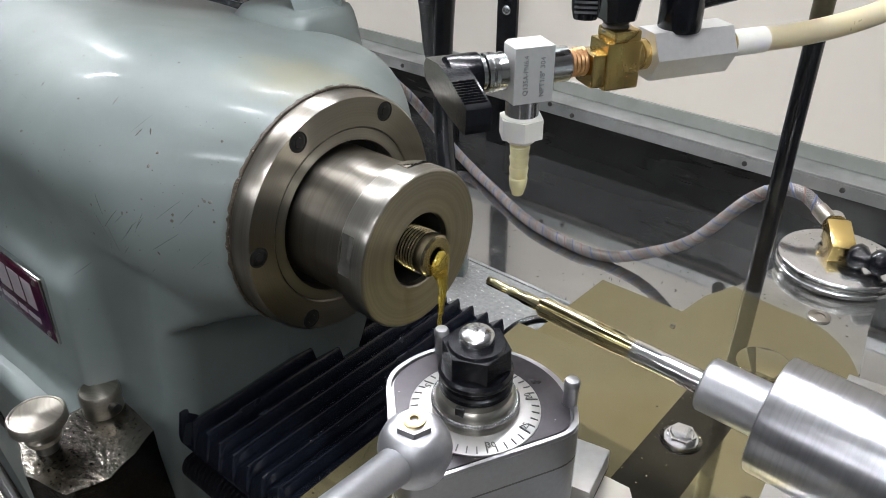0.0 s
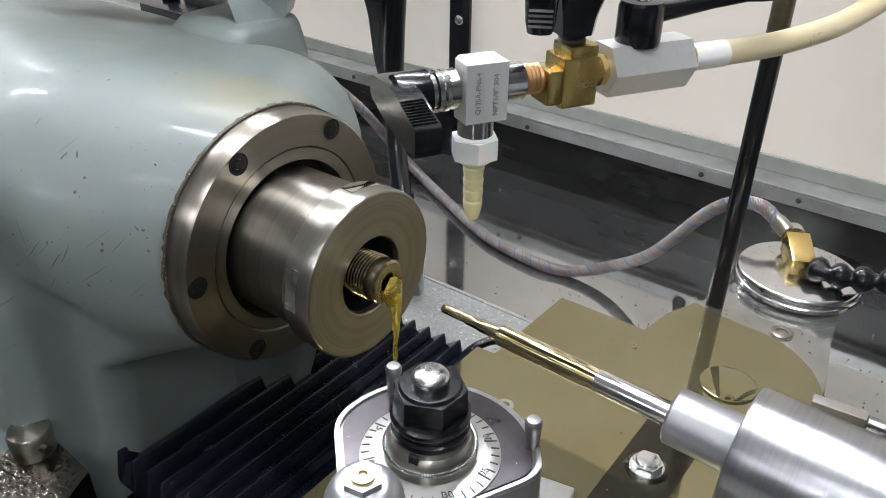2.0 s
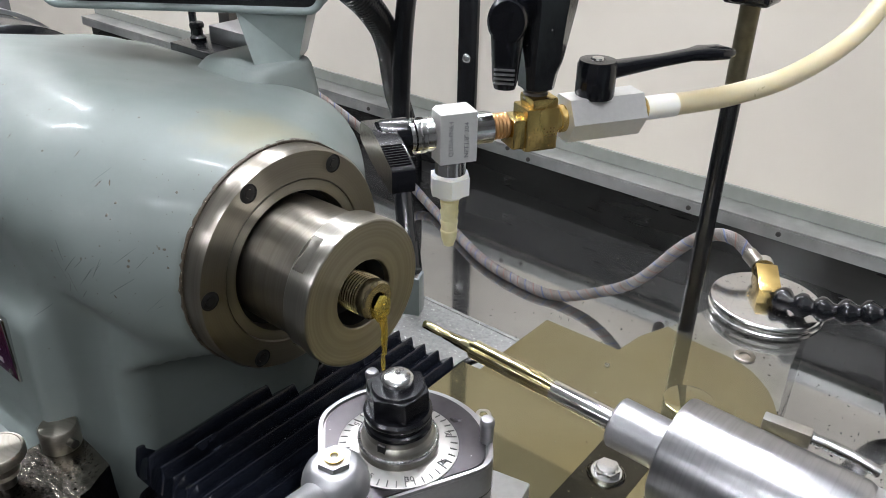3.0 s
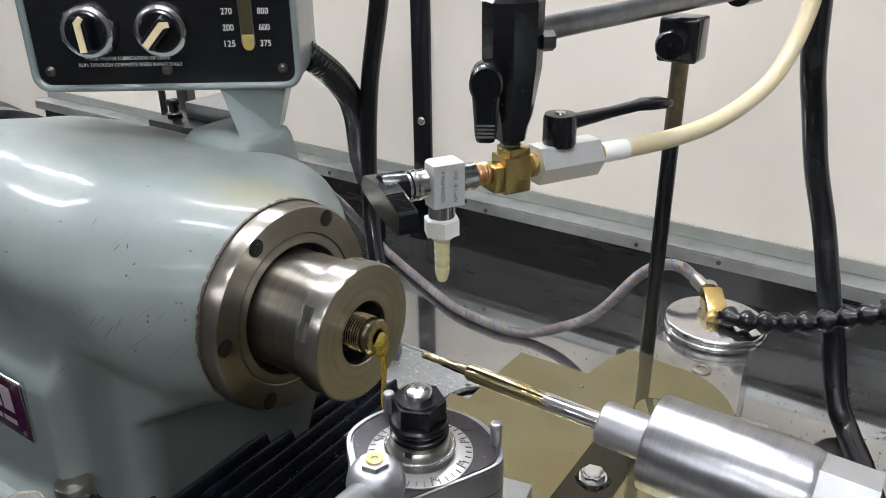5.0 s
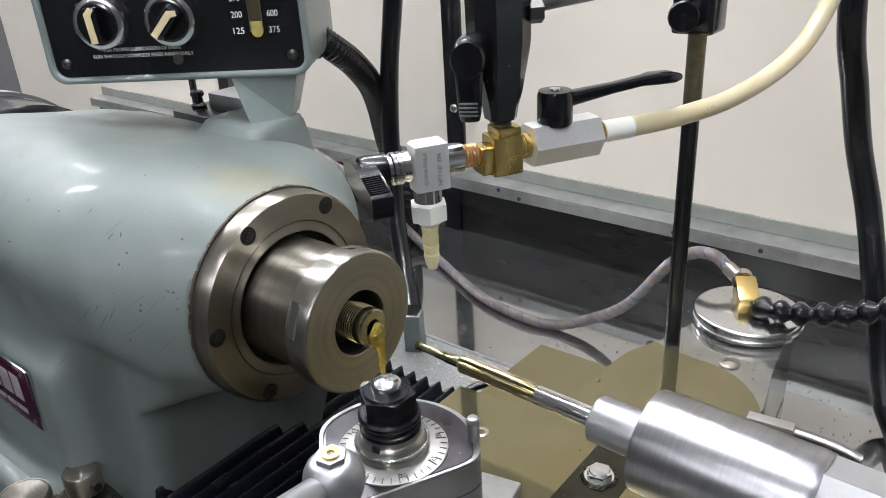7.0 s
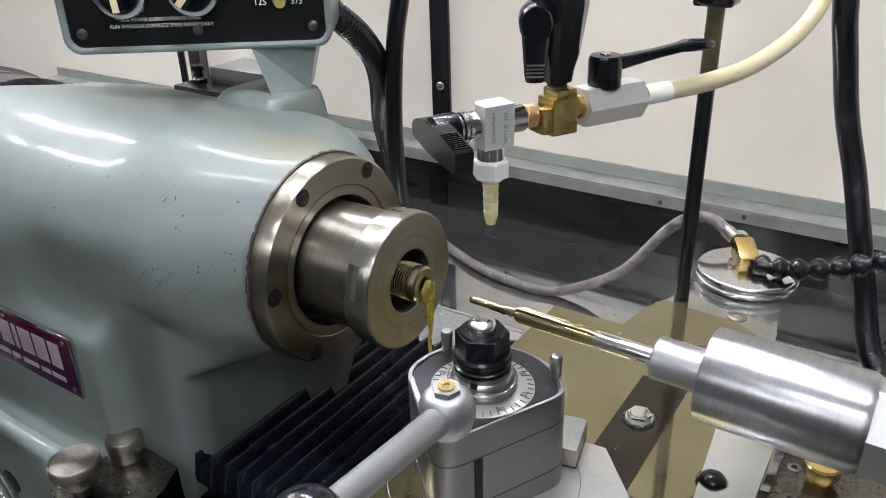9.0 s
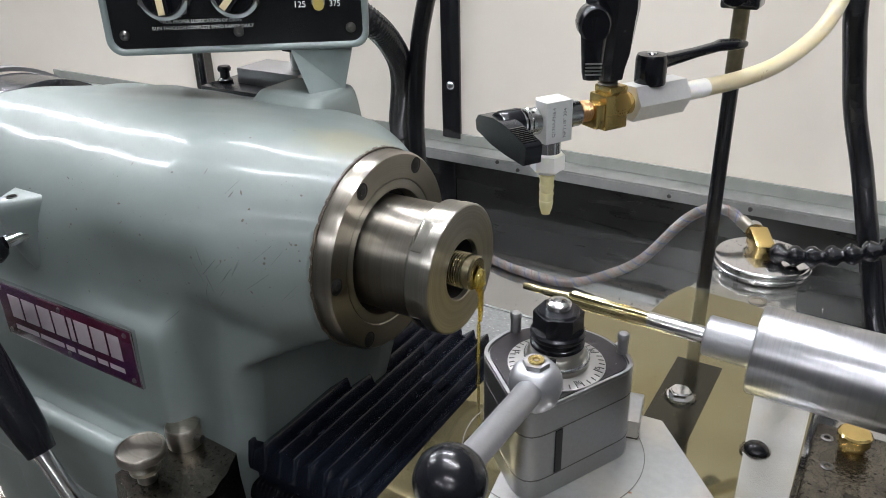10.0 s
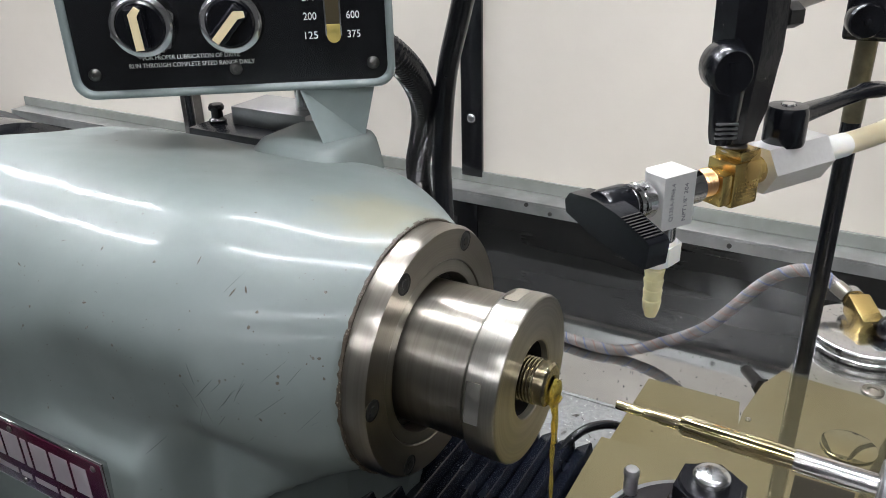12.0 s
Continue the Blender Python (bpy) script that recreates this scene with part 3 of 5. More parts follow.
        for cx, cy, a0 in ((x1 - r, y0 + r, -90), (x1 - r, y1 - r, 0), (x0 + r, y1 - r, 90), (x0 + r, y0 + r, 180)):
            loop += [b.verts.new((cx + r * math.cos(radians(a0 + 15 * i)), cy + r * math.sin(radians(a0 + 15 * i)), z)) for i in range(7)]
        loops.append(loop)
    for p, q in zip(loops[:-1], loops[1:]):
        for i in range(28):
            b.faces.new((p[i], p[(i + 1) % 28], q[(i + 1) % 28], q[i]))
    b.faces.new(loops[0][::-1]), b.faces.new(loops[-1])
    part("control_boss", b, PAINT, t, at=pose(-0.127, 0.090, 0.302 - TRAY))
    # ear with a drilled hole
    def lug(k, shift):
        corners = [(-0.0255, 0.018), (0.001, -0.031), (0.0275, 0.018)]
        out = []
        for i in range(3):
            p, c, q = Vector(corners[i - 1]), Vector(corners[i]), Vector(corners[(i + 1) % 3])
            u, v = c.lerp(p, 0.36), c.lerp(q, 0.36)
            out += [u.lerp(c, f / 8).lerp(c.lerp(v, f / 8), f / 8) for f in range(9)]
        return [(x * k, (y - 0.018) * k + 0.018 + shift) for x, y in out]

    b = bmesh.new()
    loops = [[b.verts.new((x, y, z)) for x, y in lug(k, sh)] for z, k, sh in
             ((-0.055, 0.66, 0.010), (-0.038, 0.78, 0.004), (-0.022, 0.87, 0.0), (-0.010, 0.95, 0.0), (-0.003, 0.99, 0.0), (0.0005, 1.0, 0.0), (0.0030, 0.985, 0.0), (0.0050, 0.95, 0.0), (0.0060, 0.88, 0.0))]
    for p, q in zip(loops[:-1], loops[1:]):
        for i in range(27):
            b.faces.new((p[i], p[(i + 1) % 27], q[(i + 1) % 27], q[i]))
    b.faces.new(loops[0][::-1]), b.faces.new(loops[-1])
    ear = part("ear", b, PAINT, t, "casting ear with a drilled hole", smooth=70, at=pose(-0.198, -0.101, 0.331 - TRAY))
    ear.scale = (0.78, 0.8, 0.95)
    part("ear_hole", turned([(0, 0), (0.0042, 0), (0.0042, 0.0006), (0.0034, 0.0006), (0.003, -0.0), (0, -0.0001)], 18), STEEL_DARK, ear, at=pose(0.001, -0.008, 0.006))
    part("plug_hole", turned([(0, 0), (0.0055, 0), (0.0055, 0.003), (0.004, 0.003), (0.0035, 0.001), (0, 0.001)], 18), STEEL_DARK, t,
         at=pose(-0.252, -0.113, 0.197 - TRAY, 90))
    return t


headstock()


def bearing_cover():
    t = thing("bearing_cover", "ground steel bearing cover ring with six black cap screws", "bearing cover", along_x(0))
    part("ring", turned([(0.0445, -0.012), (0.060, -0.012), (0.0605, -0.0115), (0.0605, -0.0022), (0.0590, 0), (0.0450, 0), (0.0445, -0.0005)], 128, True), STEEL, t)
    part("seal_plate", turned([(0.0383, -0.0115), (0.0443, -0.0115), (0.0443, -0.0009), (0.0440, -0.0004), (0.0387, -0.0004), (0.0383, -0.0010)], 128, True), STEEL_TURNED, t)
    # black ring paints the deep shade between seal plate and shaft
    part("gap_shade", turned([(0.0200, -0.0125), (0.0384, -0.0125), (0.0384, -0.0100), (0.0200, -0.0100)], 64, True), RECESS_SHADE, t)
    for k in range(6):
        th = radians(118 + 60 * k)
        # local x is -z, local y is y
        y, z = 0.054 * math.cos(th), 0.054 * math.sin(th)
        # no hole is cut: black ring and socket paint its shade
        hole = part("counterbore", turned([(0.0040, -0.0004), (0.0049, -0.0004), (0.0049, 0.0002), (0.0040, 0.0002)], 24, True), RECESS_SHADE, t, at=pose(-z, y, 0))
        cs = socket_screw(hole, "cap_screw", 0.0041, pose(0, 0, -0.0014), SCREWBLACK, h=0.0017)
        part("socket", prism(ngon(6, 0.0023, 0.3 * k), 0.0003, 0.00195), RECESS_SHADE, cs)


bearing_cover()


def spindle():
    """Turns with the work. Local z is the spindle axis."""
    t = thing("spindle_nose", "turned steel spindle nose with milled flats, wet with oil", "lathe spindle", along_x(0))
    part("shaft", turned([(0, -0.012), (0.0342, -0.012), (0.0344, 0.032), (0, 0.0325)], 128), STEEL, t)
    # collar with four milled flats between its two lands
    bm = bmesh.new()
    seg, R = 240, 0.0385
    flat = R * math.cos(radians(15))
    rows = [(0.0318, 0, 0.0330), (0.0319, 0, 0.0366), (0.0328, 0, R - 0.0010), (0.0336, 0, R - 0.0004), (0.0338, 1, R - 0.0004), (0.0412, 1, R - 0.0004),
            (0.0414, 0, R), (0.0470, 0, R), (0.0480, 0, R - 0.0004), (0.0484, 0, R - 0.0012), (0.0484, 0, 0.0185), (0.0480, 0, 0.0178), (0.0450, 0, 0.0174)]
    rings = []
    for z, cut, r in rows:
        ring = []
        for i in range(seg):
            th = 2 * math.pi * i / seg
            rr = r
            if cut:
                off = (th + math.pi / 4) % (math.pi / 2) - math.pi / 4
                rr = min(r, flat / math.cos(off))
            ring.append(bm.verts.new((rr * math.cos(th), rr * math.sin(th), z)))
        rings.append(ring)
    for a, b in zip(rings[:-1], rings[1:]):
        for i in range(seg):
            bm.faces.new((a[i], a[(i + 1) % seg], b[(i + 1) % seg], b[i]))
    part("collar", bm, STEEL_TURNED, t, smooth=25)
    # bore walls and floor are coloured black for the shade in there
    part("bore", turned([(0.0174, 0.0452), (0.0168, 0.033), (0, 0.033)], 64), RECESS_SHADE, t, "collet bore, its depth shade painted black")
    for k in range(4):
        part("flat", box(flat - 0.0004, flat + 0.00012, -0.0093, 0.0093, 0.0342, 0.0408, 0.0001), POLISHED, t, "polished milled flat", at=Matrix.Rotation(radians(90 * k), 4, "Z"))
    # threaded workpiece held inside the nose
    prof = [(0, 0.030), (0.0098, 0.030)]
    z = 0.0345
    while z < 0.0505:
        prof += [(0.0098, z), (0.0104, z + 0.0005), (0.0104, z + 0.0007), (0.0098, z + 0.0012)]
        z += 0.0016
    prof += [(0.0096, 0.0510), (0.0096, 0.0520), (0.0100, 0.0522), (0.0100, 0.0566), (0.0090, 0.0576), (0.0048, 0.0576), (0.0042, 0.0570), (0.0040, 0.044), (0, 0.044)]
    part("workpiece", turned(prof, 64), WORKSTEEL, t, "threaded turned steel workpiece with a bore")
    return t


SPINDLE = spindle()


def oil_run():
    """Oil clinging to the work, and the thread that falls from it."""
    t = thing("oil_film", "amber oil clinging to the end of the workpiece", "cutting oil", pose(0.0565, 0, AX))
    rnd = random.Random(2)
    bm = bmesh.new()
    bmesh.ops.create_icosphere(bm, subdivisions=3, radius=1.0)
    for v in bm.verts:
        k = 1 + 0.18 * noise.noise(v.co * 2.2)
        v.co = Vector((v.co.x * 0.0024 * k + 0.0022, v.co.y * 0.0055 * k + 0.0015, v.co.z * 0.0072 * k - 0.0048))
    part("film", bm, OIL, t)
    s = thing("oil_stream", "thin amber thread of oil falling from the workpiece", "cutting oil", pose(0.0585, 0.0012, AX - 0.010))
    pts = [(0, 0, 0.003), (0.0003, 0, -0.004), (0.0001, 0.0003, -0.015), (-0.0002, 0, -0.035), (0, 0.0002, -0.06), (0, 0, -0.09), (0, 0, -0.122)]
    def fat(u):
        return 0.0026 * math.exp(-u * 14) + 0.0011 * (1 + 0.3 * math.sin(u * 46)) * (1 - 0.45 * u)
    part("thread", tube(smooth_path(pts, 10), fat, 12), OIL, s)
    pts = [(0.0006, 0.0022, 0.004), (0.0010, 0.0018, -0.004), (0.0012, 0.0010, -0.012), (0.0007, 0.0002, -0.022)]
    part("side_thread", tube(smooth_path(pts, 8), lambda u: 0.0015 * (1 - 0.6 * u) + 0.0004, 10), OIL, s)
    return s


STREAM = oil_run()


# ---- maker's plate ----
def name_plate():
    t = thing("name_plate", "maroon enamelled maker's plate with raised silver blocks, riveted to the headstock", "name plate", basis((-0.177, -0.1078, 0.2500), (1, 0, 0), (0, 0, 1), (0, -1, 0)))
    part("rim", box(-0.0672, 0.0672, -0.0206, 0.0206, -0.002, 0.0012, 0.0008), STEEL_BRIGHT, t, "bright steel rim")
    part("face", box(-0.0655, 0.0655, -0.0190, 0.0190, 0.0009, 0.0016, 0.0003), MAROON, t, "glossy maroon enamel face")
    x = -0.0545
    for w in (0.0122, 0.0138, 0.0126, 0.0128, 0.0042, 0.0130, 0.0130, 0.0108):
        part("silver_block", box(x, x + w, -0.0040, 0.0130, 0.0015, 0.0019, 0.0005), PLATE_SILVER, t)
        x += w + 0.0024
    for x0, x1 in ((-0.0540, -0.0300), (-0.0280, -0.0040), (-0.0015, 0.0070), (0.0100, 0.0265), (0.0290, 0.0385), (0.0405, 0.0540)):
        part("small_bar", box(x0, x1, -0.0130, -0.0095, 0.0015, 0.0018), PLATE_SILVER, t)
    for x in (-0.061, 0.0, 0.061):
        for y in (-0.0155, 0.0160):
            part("rivet", turned([(0, 0), (0.0018, 0), (0.0014, 0.0008), (0, 0.0011)], 14), STEEL_DARK, t, at=pose(x, y, 0.0015))


name_plate()


# ---- control box on its foot ----
PU, PN = Vector((0.814, 0.581, 0)), Vector((0.581, -0.814, 0))


def control_box():
    t = thing("control_box", "grey-green control box with black panel, rotary switches and gauge", "control box", basis((-0.226, 0.014, 0.407), PU, (0, 0, 1), PN))
    # local: x along the panel, y up, z towards the viewer

    def rounded(inset, r):
        x0, x1, y0, y1 = -0.0125 + inset, 0.1675 - inset, -0.0135 + inset, 0.120 - inset
        pts = []
        for cx, cy, a0 in ((x1 - r, y0 + r, -90), (x1 - r, y1 - r, 0), (x0 + r, y1 - r, 90), (x0 + r, y0 + r, 180)):
            pts += [(cx + r * math.cos(radians(a0 + 15 * i)), cy + r * math.sin(radians(a0 + 15 * i))) for i in range(7)]
        return pts

    part("shell", prism(rounded(0.0004, 0.0105), -0.085, -0.005, 0.003, 3), PAINT_PANEL, t)
    fr = bmesh.new()
    loops = []
    for inset, r, z in ((0.0, 0.011, -0.006), (0.0, 0.011, 0.0020), (0.0006, 0.0106, 0.0031), (0.0018, 0.0098, 0.0036), (0.0034, 0.0086, 0.0032), (0.0042, 0.0080, 0.0022), (0.0044, 0.0078, -0.004)):
        loops.append([fr.verts.new((x, y, z)) for x, y in rounded(inset, r)])
    for p, q in zip(loops[:-1], loops[1:]):
        for i in range(len(p)):
            fr.faces.new((p[i], p[(i + 1) % len(p)], q[(i + 1) % len(p)], q[i]))
    part("frame", fr, PAINT_PANEL, t, "rounded grey-green frame")
    face = part("panel_face", prism(rounded(0.0043, 0.0079), -0.004, 0.0), PANELBLACK, t, "glossy black panel with white markings")
    for x in (0.0, 0.0775, 0.155):
        part("panel_screw", turned([(0, 0), (0.0036, 0), (0.0034, 0.001), (0.0022, 0.0020), (0.0012, 0.0022), (0.0010, 0.0012), (0, 0.0012)], 20), STEEL_DARK, face, at=pose(x, 0, 0.0001))

    def switch(x, y, turn, serrated):
        s = part("switch", turned([(0.0135, 0), (0.0195, 0), (0.0195, 0.003), (0.0185, 0.0042), (0.0185, 0.007), (0.0165, 0.0085), (0.0150, 0.0085), (0.0150, 0.003)], 72 if serrated else 48, True),
                 STEEL_BRIGHT, t, "chrome ringed rotary switch", at=pose(x, y, 0.0001) @ Matrix.Diagonal((0.9, 0.9, 1, 1)))
        if not serrated:
            part("hex_nut", prism(ngon(6, 0.0205, 0.3), 0.0, 0.0052, 0.0008), STEEL_BRIGHT, s)
        part("cap", turned([(0, 0.002), (0.0148, 0.002), (0.0148, 0.0085), (0.0135, 0.0098), (0, 0.0098)], 40), BLACKPLASTIC, s)
        part("grip", box(-0.0052, 0.0052, -0.0125, 0.0125, 0.0095, 0.0185, 0.0018, 3), BLACKPLASTIC, s, at=pose(0, 0, 0, 0, 0, turn))
        part("pointer", prism([(-0.0024, -0.0122), (0.0024, -0.0122), (0.0024, 0.0070), (0.0050, 0.0105), (0.0022, 0.0128), (-0.0024, 0.0088)], 0.0180, 0.0192, 0.0003), IVORY, s, "ivory pointer bar", at=pose(0, 0, 0, 0, 0, turn))

    switch(0.0315, 0.0265, 4, False)
    switch(0.0790, 0.0265, -42, True)
    part("sight_strip", box(0.1302, 0.1378, 0.0215, 0.11, 0.0001, 0.0008, 0.0004), SIGHT_DARK, face, "dark upper sight strip")
    part("sight_fill", join(box(0.1302, 0.1378, 0.0170, 0.0225, 0.0002, 0.0012, 0.0004), xbm(turned([(0, 0), (0.0038, 0), (0.0038, 0.0011), (0, 0.0011)], 24), pose(0.134, 0.0160, 0.0001))), SIGHT, face, "amber fluid level in the gauge")
    sight_rim = join(box(0.1294, 0.1303, 0.016, 0.11, 0.0001, 0.0013, 0.0002), box(0.1377, 0.1386, 0.016, 0.11, 0.0001, 0.0013, 0.0002))
    part("sight_rim", sight_rim, STEEL_BRIGHT, face)
    for k, (lo, hi) in enumerate((("125", "375"), ("200", "600"), ("270", "800"), ("370", "1100"))):
        y = 0.0165 + 0.0104 * k
        for s, x in ((lo, 0.1215), (hi, 0.1452)):
            if s:
                part("marking", xbm(lettering(s, 0.0058, 0.0001, 0.0, 0.0024 * len(s)), pose(x, y, 0.0002)), WHITEINK, face, smooth=0)
    part("marking", xbm(lettering("FOR PROPER LUBRICATION OF DRIVE", 0.0034, 0.0001, 0.0, 0.0530), pose(0.0540, 0.0080, 0.0002)), WHITEINK, face, smooth=0)
    part("marking", xbm(lettering("RUN THROUGH COMPLETE SPEED RANGE DAILY", 0.0034, 0.0001, 0.0, 0.0690), pose(0.0540, 0.0038, 0.0002)), WHITEINK, face, smooth=0)
    for word, x, w in (("FASTER", 0.0100, 0.0143), ("SLOWER", 0.0312, 0.0153), ("ON", 0.0567, 0.0050), ("OFF", 0.0685, 0.0068), ("AUTO", 0.0837, 0.0100)):
        part("marking", xbm(lettering(word, 0.0050, 0.0001, 0.0, w), pose(x, 0.0500, 0.0002)), WHITEINK, face, smooth=0)
    # tapered foot down to the headstock
    f = bmesh.new()
    lo = [f.verts.new(p) for p in ((0.1235, -0.0440, -0.018), (0.1475, -0.0440, -0.030), (0.1475, -0.0440, -0.003), (0.1235, -0.0440, 0.012))]
    hi = [f.verts.new(p) for p in ((0.1115, -0.012, -0.030), (0.1555, -0.012, -0.040), (0.1555, -0.012, -0.005), (0.1115, -0.012, 0.0025))]
    f.faces.new(lo), f.faces.new(hi[::-1])
    for i in range(4):
        f.faces.new((lo[i], hi[i], hi[(i + 1) % 4], lo[(i + 1) % 4]))
    part("foot", bevel(f, 0.006, 4), PAINT_PANEL, t)
    g = part("cable_gland", xbm(prism(ngon(6, 0.0160), 0, 0.013, 0.0012), along_x(0.1480, -0.001, -0.066)), STEEL_BRIGHT, t, "steel hexagon cable gland")
    part("gland_neck", xbm(turned([(0, 0.010), (0.0118, 0.010), (0.0118, 0.018), (0, 0.018)], 24), along_x(0.1480, -0.001, -0.066)), STEEL_DARK, g)


control_box()


def conduit():
    t = thing("flexible_conduit", "black ribbed conduit curving down behind the headstock", "conduit")
    a = Vector((-0.226, 0.014, 0.407)) + PU * 0.160 + Vector((0, 0, -0.001)) - PN * 0.066
    pts = [a, (-0.128, 0.168, 0.3975), (-0.1275, 0.186, 0.3830), (-0.1306, 0.206, 0.3625), (-0.1384, 0.222, 0.3404), (-0.154, 0.242, 0.3156), (-0.178, 0.272, 0.283), (-0.195, 0.300, 0.25), (-0.20, 0.315, 0.22), (-0.20, 0.315, TRAY)]
    part("sleeve", ribbed(smooth_path(pts, 10), 0.0100, 0.0006, 0.0030, 18), CABLE, t)
    c = thing("power_cable", "smooth black cable hanging behind the headstock", "cable")
    pts = [(-0.045, 0.17, 0.60), (-0.068, 0.183, 0.50), (-0.084, 0.193, 0.45), (-0.096, 0.201, 0.42), (-0.112, 0.211, 0.38), (-0.118, 0.213, 0.34), (-0.120, 0.213, 0.30), (-0.112, 0.204, 0.255), (-0.092, 0.186, 0.220), (-0.070, 0.166, 0.200)]
    part("sheath", tube(smooth_path(pts, 8), 0.0074, 16), CABLE, c)
    part("cable_end", tube([(-0.079, 0.174, 0.207), (-0.066, 0.162, 0.195)], 0.0095, 18), BLACKPLASTIC, c, "black moulded cable end")
    b = thing("cable_bracket", "grey folded sheet bracket under the cable end", "bracket", pose(-0.060, 0.158, TRAY, 0, 0, 25))
    part("web", box(-0.007, 0.007, -0.006, -0.0035, 0.0, 0.034, 0.0008), PAINT_PANEL, b)
    part("flange", box(0.0045, 0.007, -0.0034, 0.008, 0.0, 0.034, 0.0008), PAINT_PANEL, b)


conduit()


def headstock_top():
    t = thing("access_cover", "black oily cover plate on top of the headstock", "cover plate", pose(-0.235, 0.135, 0.3415))
    part("plate", box(-0.036, 0.050, -0.022, 0.03, -0.012, 0.0035, 0.001), BLACKOXIDE, t)
    p = thing("breather_plug", "small black breather plug on the cover plate", "plug", pose(-0.261, 0.1325, 0.3450))
    part("stem", turned([(0, 0), (0.006, 0), (0.0065, 0.002), (0.0042, 0.004), (0.004, 0.009), (0.0055, 0.0095), (0.0058, 0.0115), (0.0048, 0.0135), (0, 0.014)], 24), BLACKPLASTIC, p)
    g = thing("clamp_block", "grey ground steel block behind the control box foot", "steel block", pose(-0.215, 0.150, 0.3450))
    part("block", box(-0.033, 0.035, -0.016, 0.022, -0.002, 0.013, 0.001), SATIN, g)
    part("stud", turned([(0, 0.012), (0.0062, 0.012), (0.0062, 0.04), (0, 0.04)], 24), STEEL_BRIGHT, g, at=pose(0.022, 0.0, 0))
    part("stud_nut", prism(ngon(6, 0.0125), 0.030, 0.040, 0.0008), BLACKOXIDE, g, at=pose(0.022, 0.0, 0))
    r = thing("upright_pin", "thin dark rod rising behind the headstock", "rod", pose(-0.354, 0.191, TRAY))
    part("rod", tube([(0, 0, 0), (0, 0, 0.33)], 0.0034, 12), BLACKPAINT, r)
    w = thing("wall_post", "dark grey steel post against the splash wall", "steel post", pose(-0.560, WALL - 0.010, 0.2240))
    part("post", box(-0.011, 0.011, -0.004, 0.0085, 0.0, 0.30, 0.001), STEEL_DARK, w)
    d = thing("pulley_guard", "black drum guard at the end of the headstock", "pulley guard", along_x(-0.36, 0.02, 0.266))
    part("drum", turned([(0, -0.05), (0.088, -0.05), (0.094, -0.044), (0.094, 0.008), (0.088, 0.014), (0.07, 0.016), (0, 0.016)], 64), BLACKPAINT, d)
    part("rim", turned([(0.0945, -0.07), (0.098, -0.07), (0.098, -0.052), (0.0945, -0.052)], 64, True), ALUMINIUM, d)


headstock_top()


def speed_lever():
    t = thing("selector_lever", "steel lever with a black ball end on the headstock", "lever", pose(-0.195, -0.105, 0.312))
    part("shaft", tube([(0.004, 0.014, 0.003), (-0.001, -0.014, 0.000)], 0.0042, 16), STEEL_BRIGHT, t)
    part("ball", xbm(turned([(0, -0.0088), (0.0054, -0.0076), (0.0086, -0.004), (0.0094, 0), (0.0086, 0.004), (0.0054, 0.0076), (0, 0.0088)], 28), pose(-0.005, -0.021, -0.003)), BLACKPLASTIC, t)
    h = thing("feed_lever", "steel lever with a long black plastic grip", "lever", pose(-0.118, -0.150, 0.09))
    part("rod", tube([(0.03, 0, 0.0), (-0.050, 0, 0.104)], 0.0052, 16), STEEL_BRIGHT, h)
    part("grip", tube(smooth_path([(-0.046, 0, 0.100), (-0.056, 0, 0.117), (-0.076, 0, 0.147), (-0.098, 0, 0.182)], 8),
                      lambda u: 0.0088 + 0.004 * math.sin(min(u, 1) * math.pi * 0.62), 20), BLACKPLASTIC, h)


speed_lever()


def trip_bracket():
    t = thing("stop_bracket", "pitted oily cast iron bracket on the headstock front", "bracket", pose(-0.078, -0.118, 0.158))
    pts = [(-0.027, -0.028), (0.006, -0.037), (0.034, -0.030), (0.040, -0.010), (0.026, 0.024), (-0.018, 0.026)]
    body = prism(pts, -0.03, 0.0385, 0.012, 6, top=0.93)
    bmesh.ops.subdivide_edges(body, edges=[e for e in body.edges if e.calc_length() > 0.006], cuts=3, use_grid_fill=True)
    for v in body.verts:
        v.co += Vector((noise.noise(v.co * 70), noise.noise(v.co * 70 + Vector((9, 0, 0))), noise.noise(v.co * 60 + Vector((0, 9, 0))))) * 0.0016
    part("casting", body, CAST, t, smooth=70)
    part("knurled_knob", xbm(turned([(0, 0), (0.0085, 0), (0.0090, 0.003), (0.0060, 0.005), (0.0060, 0.0075), (0.0124, 0.0095), (0.0138, 0.0105), (0.0138, 0.0150), (0.0130, 0.0160), (0.0122, 0.0160), (0.0119, 0.0155), (0, 0.0155)], 60), pose(-0.003, -0.020, 0.046)), STEEL, t, "worn knurled steel knob")
    part("knob_post", xbm(turned([(0, 0), (0.0055, 0), (0.0055, 0.018), (0, 0.018)], 24), pose(-0.003, -0.020, 0.032)), STEEL_DARK, t)
    part("collar", xbm(turned([(0, 0), (0.0100, 0), (0.0104, 0.001), (0.0104, 0.0135), (0.0096, 0.0145), (0, 0.0145)], 40), pose(-0.009, 0.0135, 0.0375)), STEEL, t, "plain round steel collar")
    part("set_screw", tube([(-0.009, 0.0135, 0.044), (0.006, 0.0145, 0.046)], 0.0025, 10), STEEL_DARK, t)


trip_bracket()


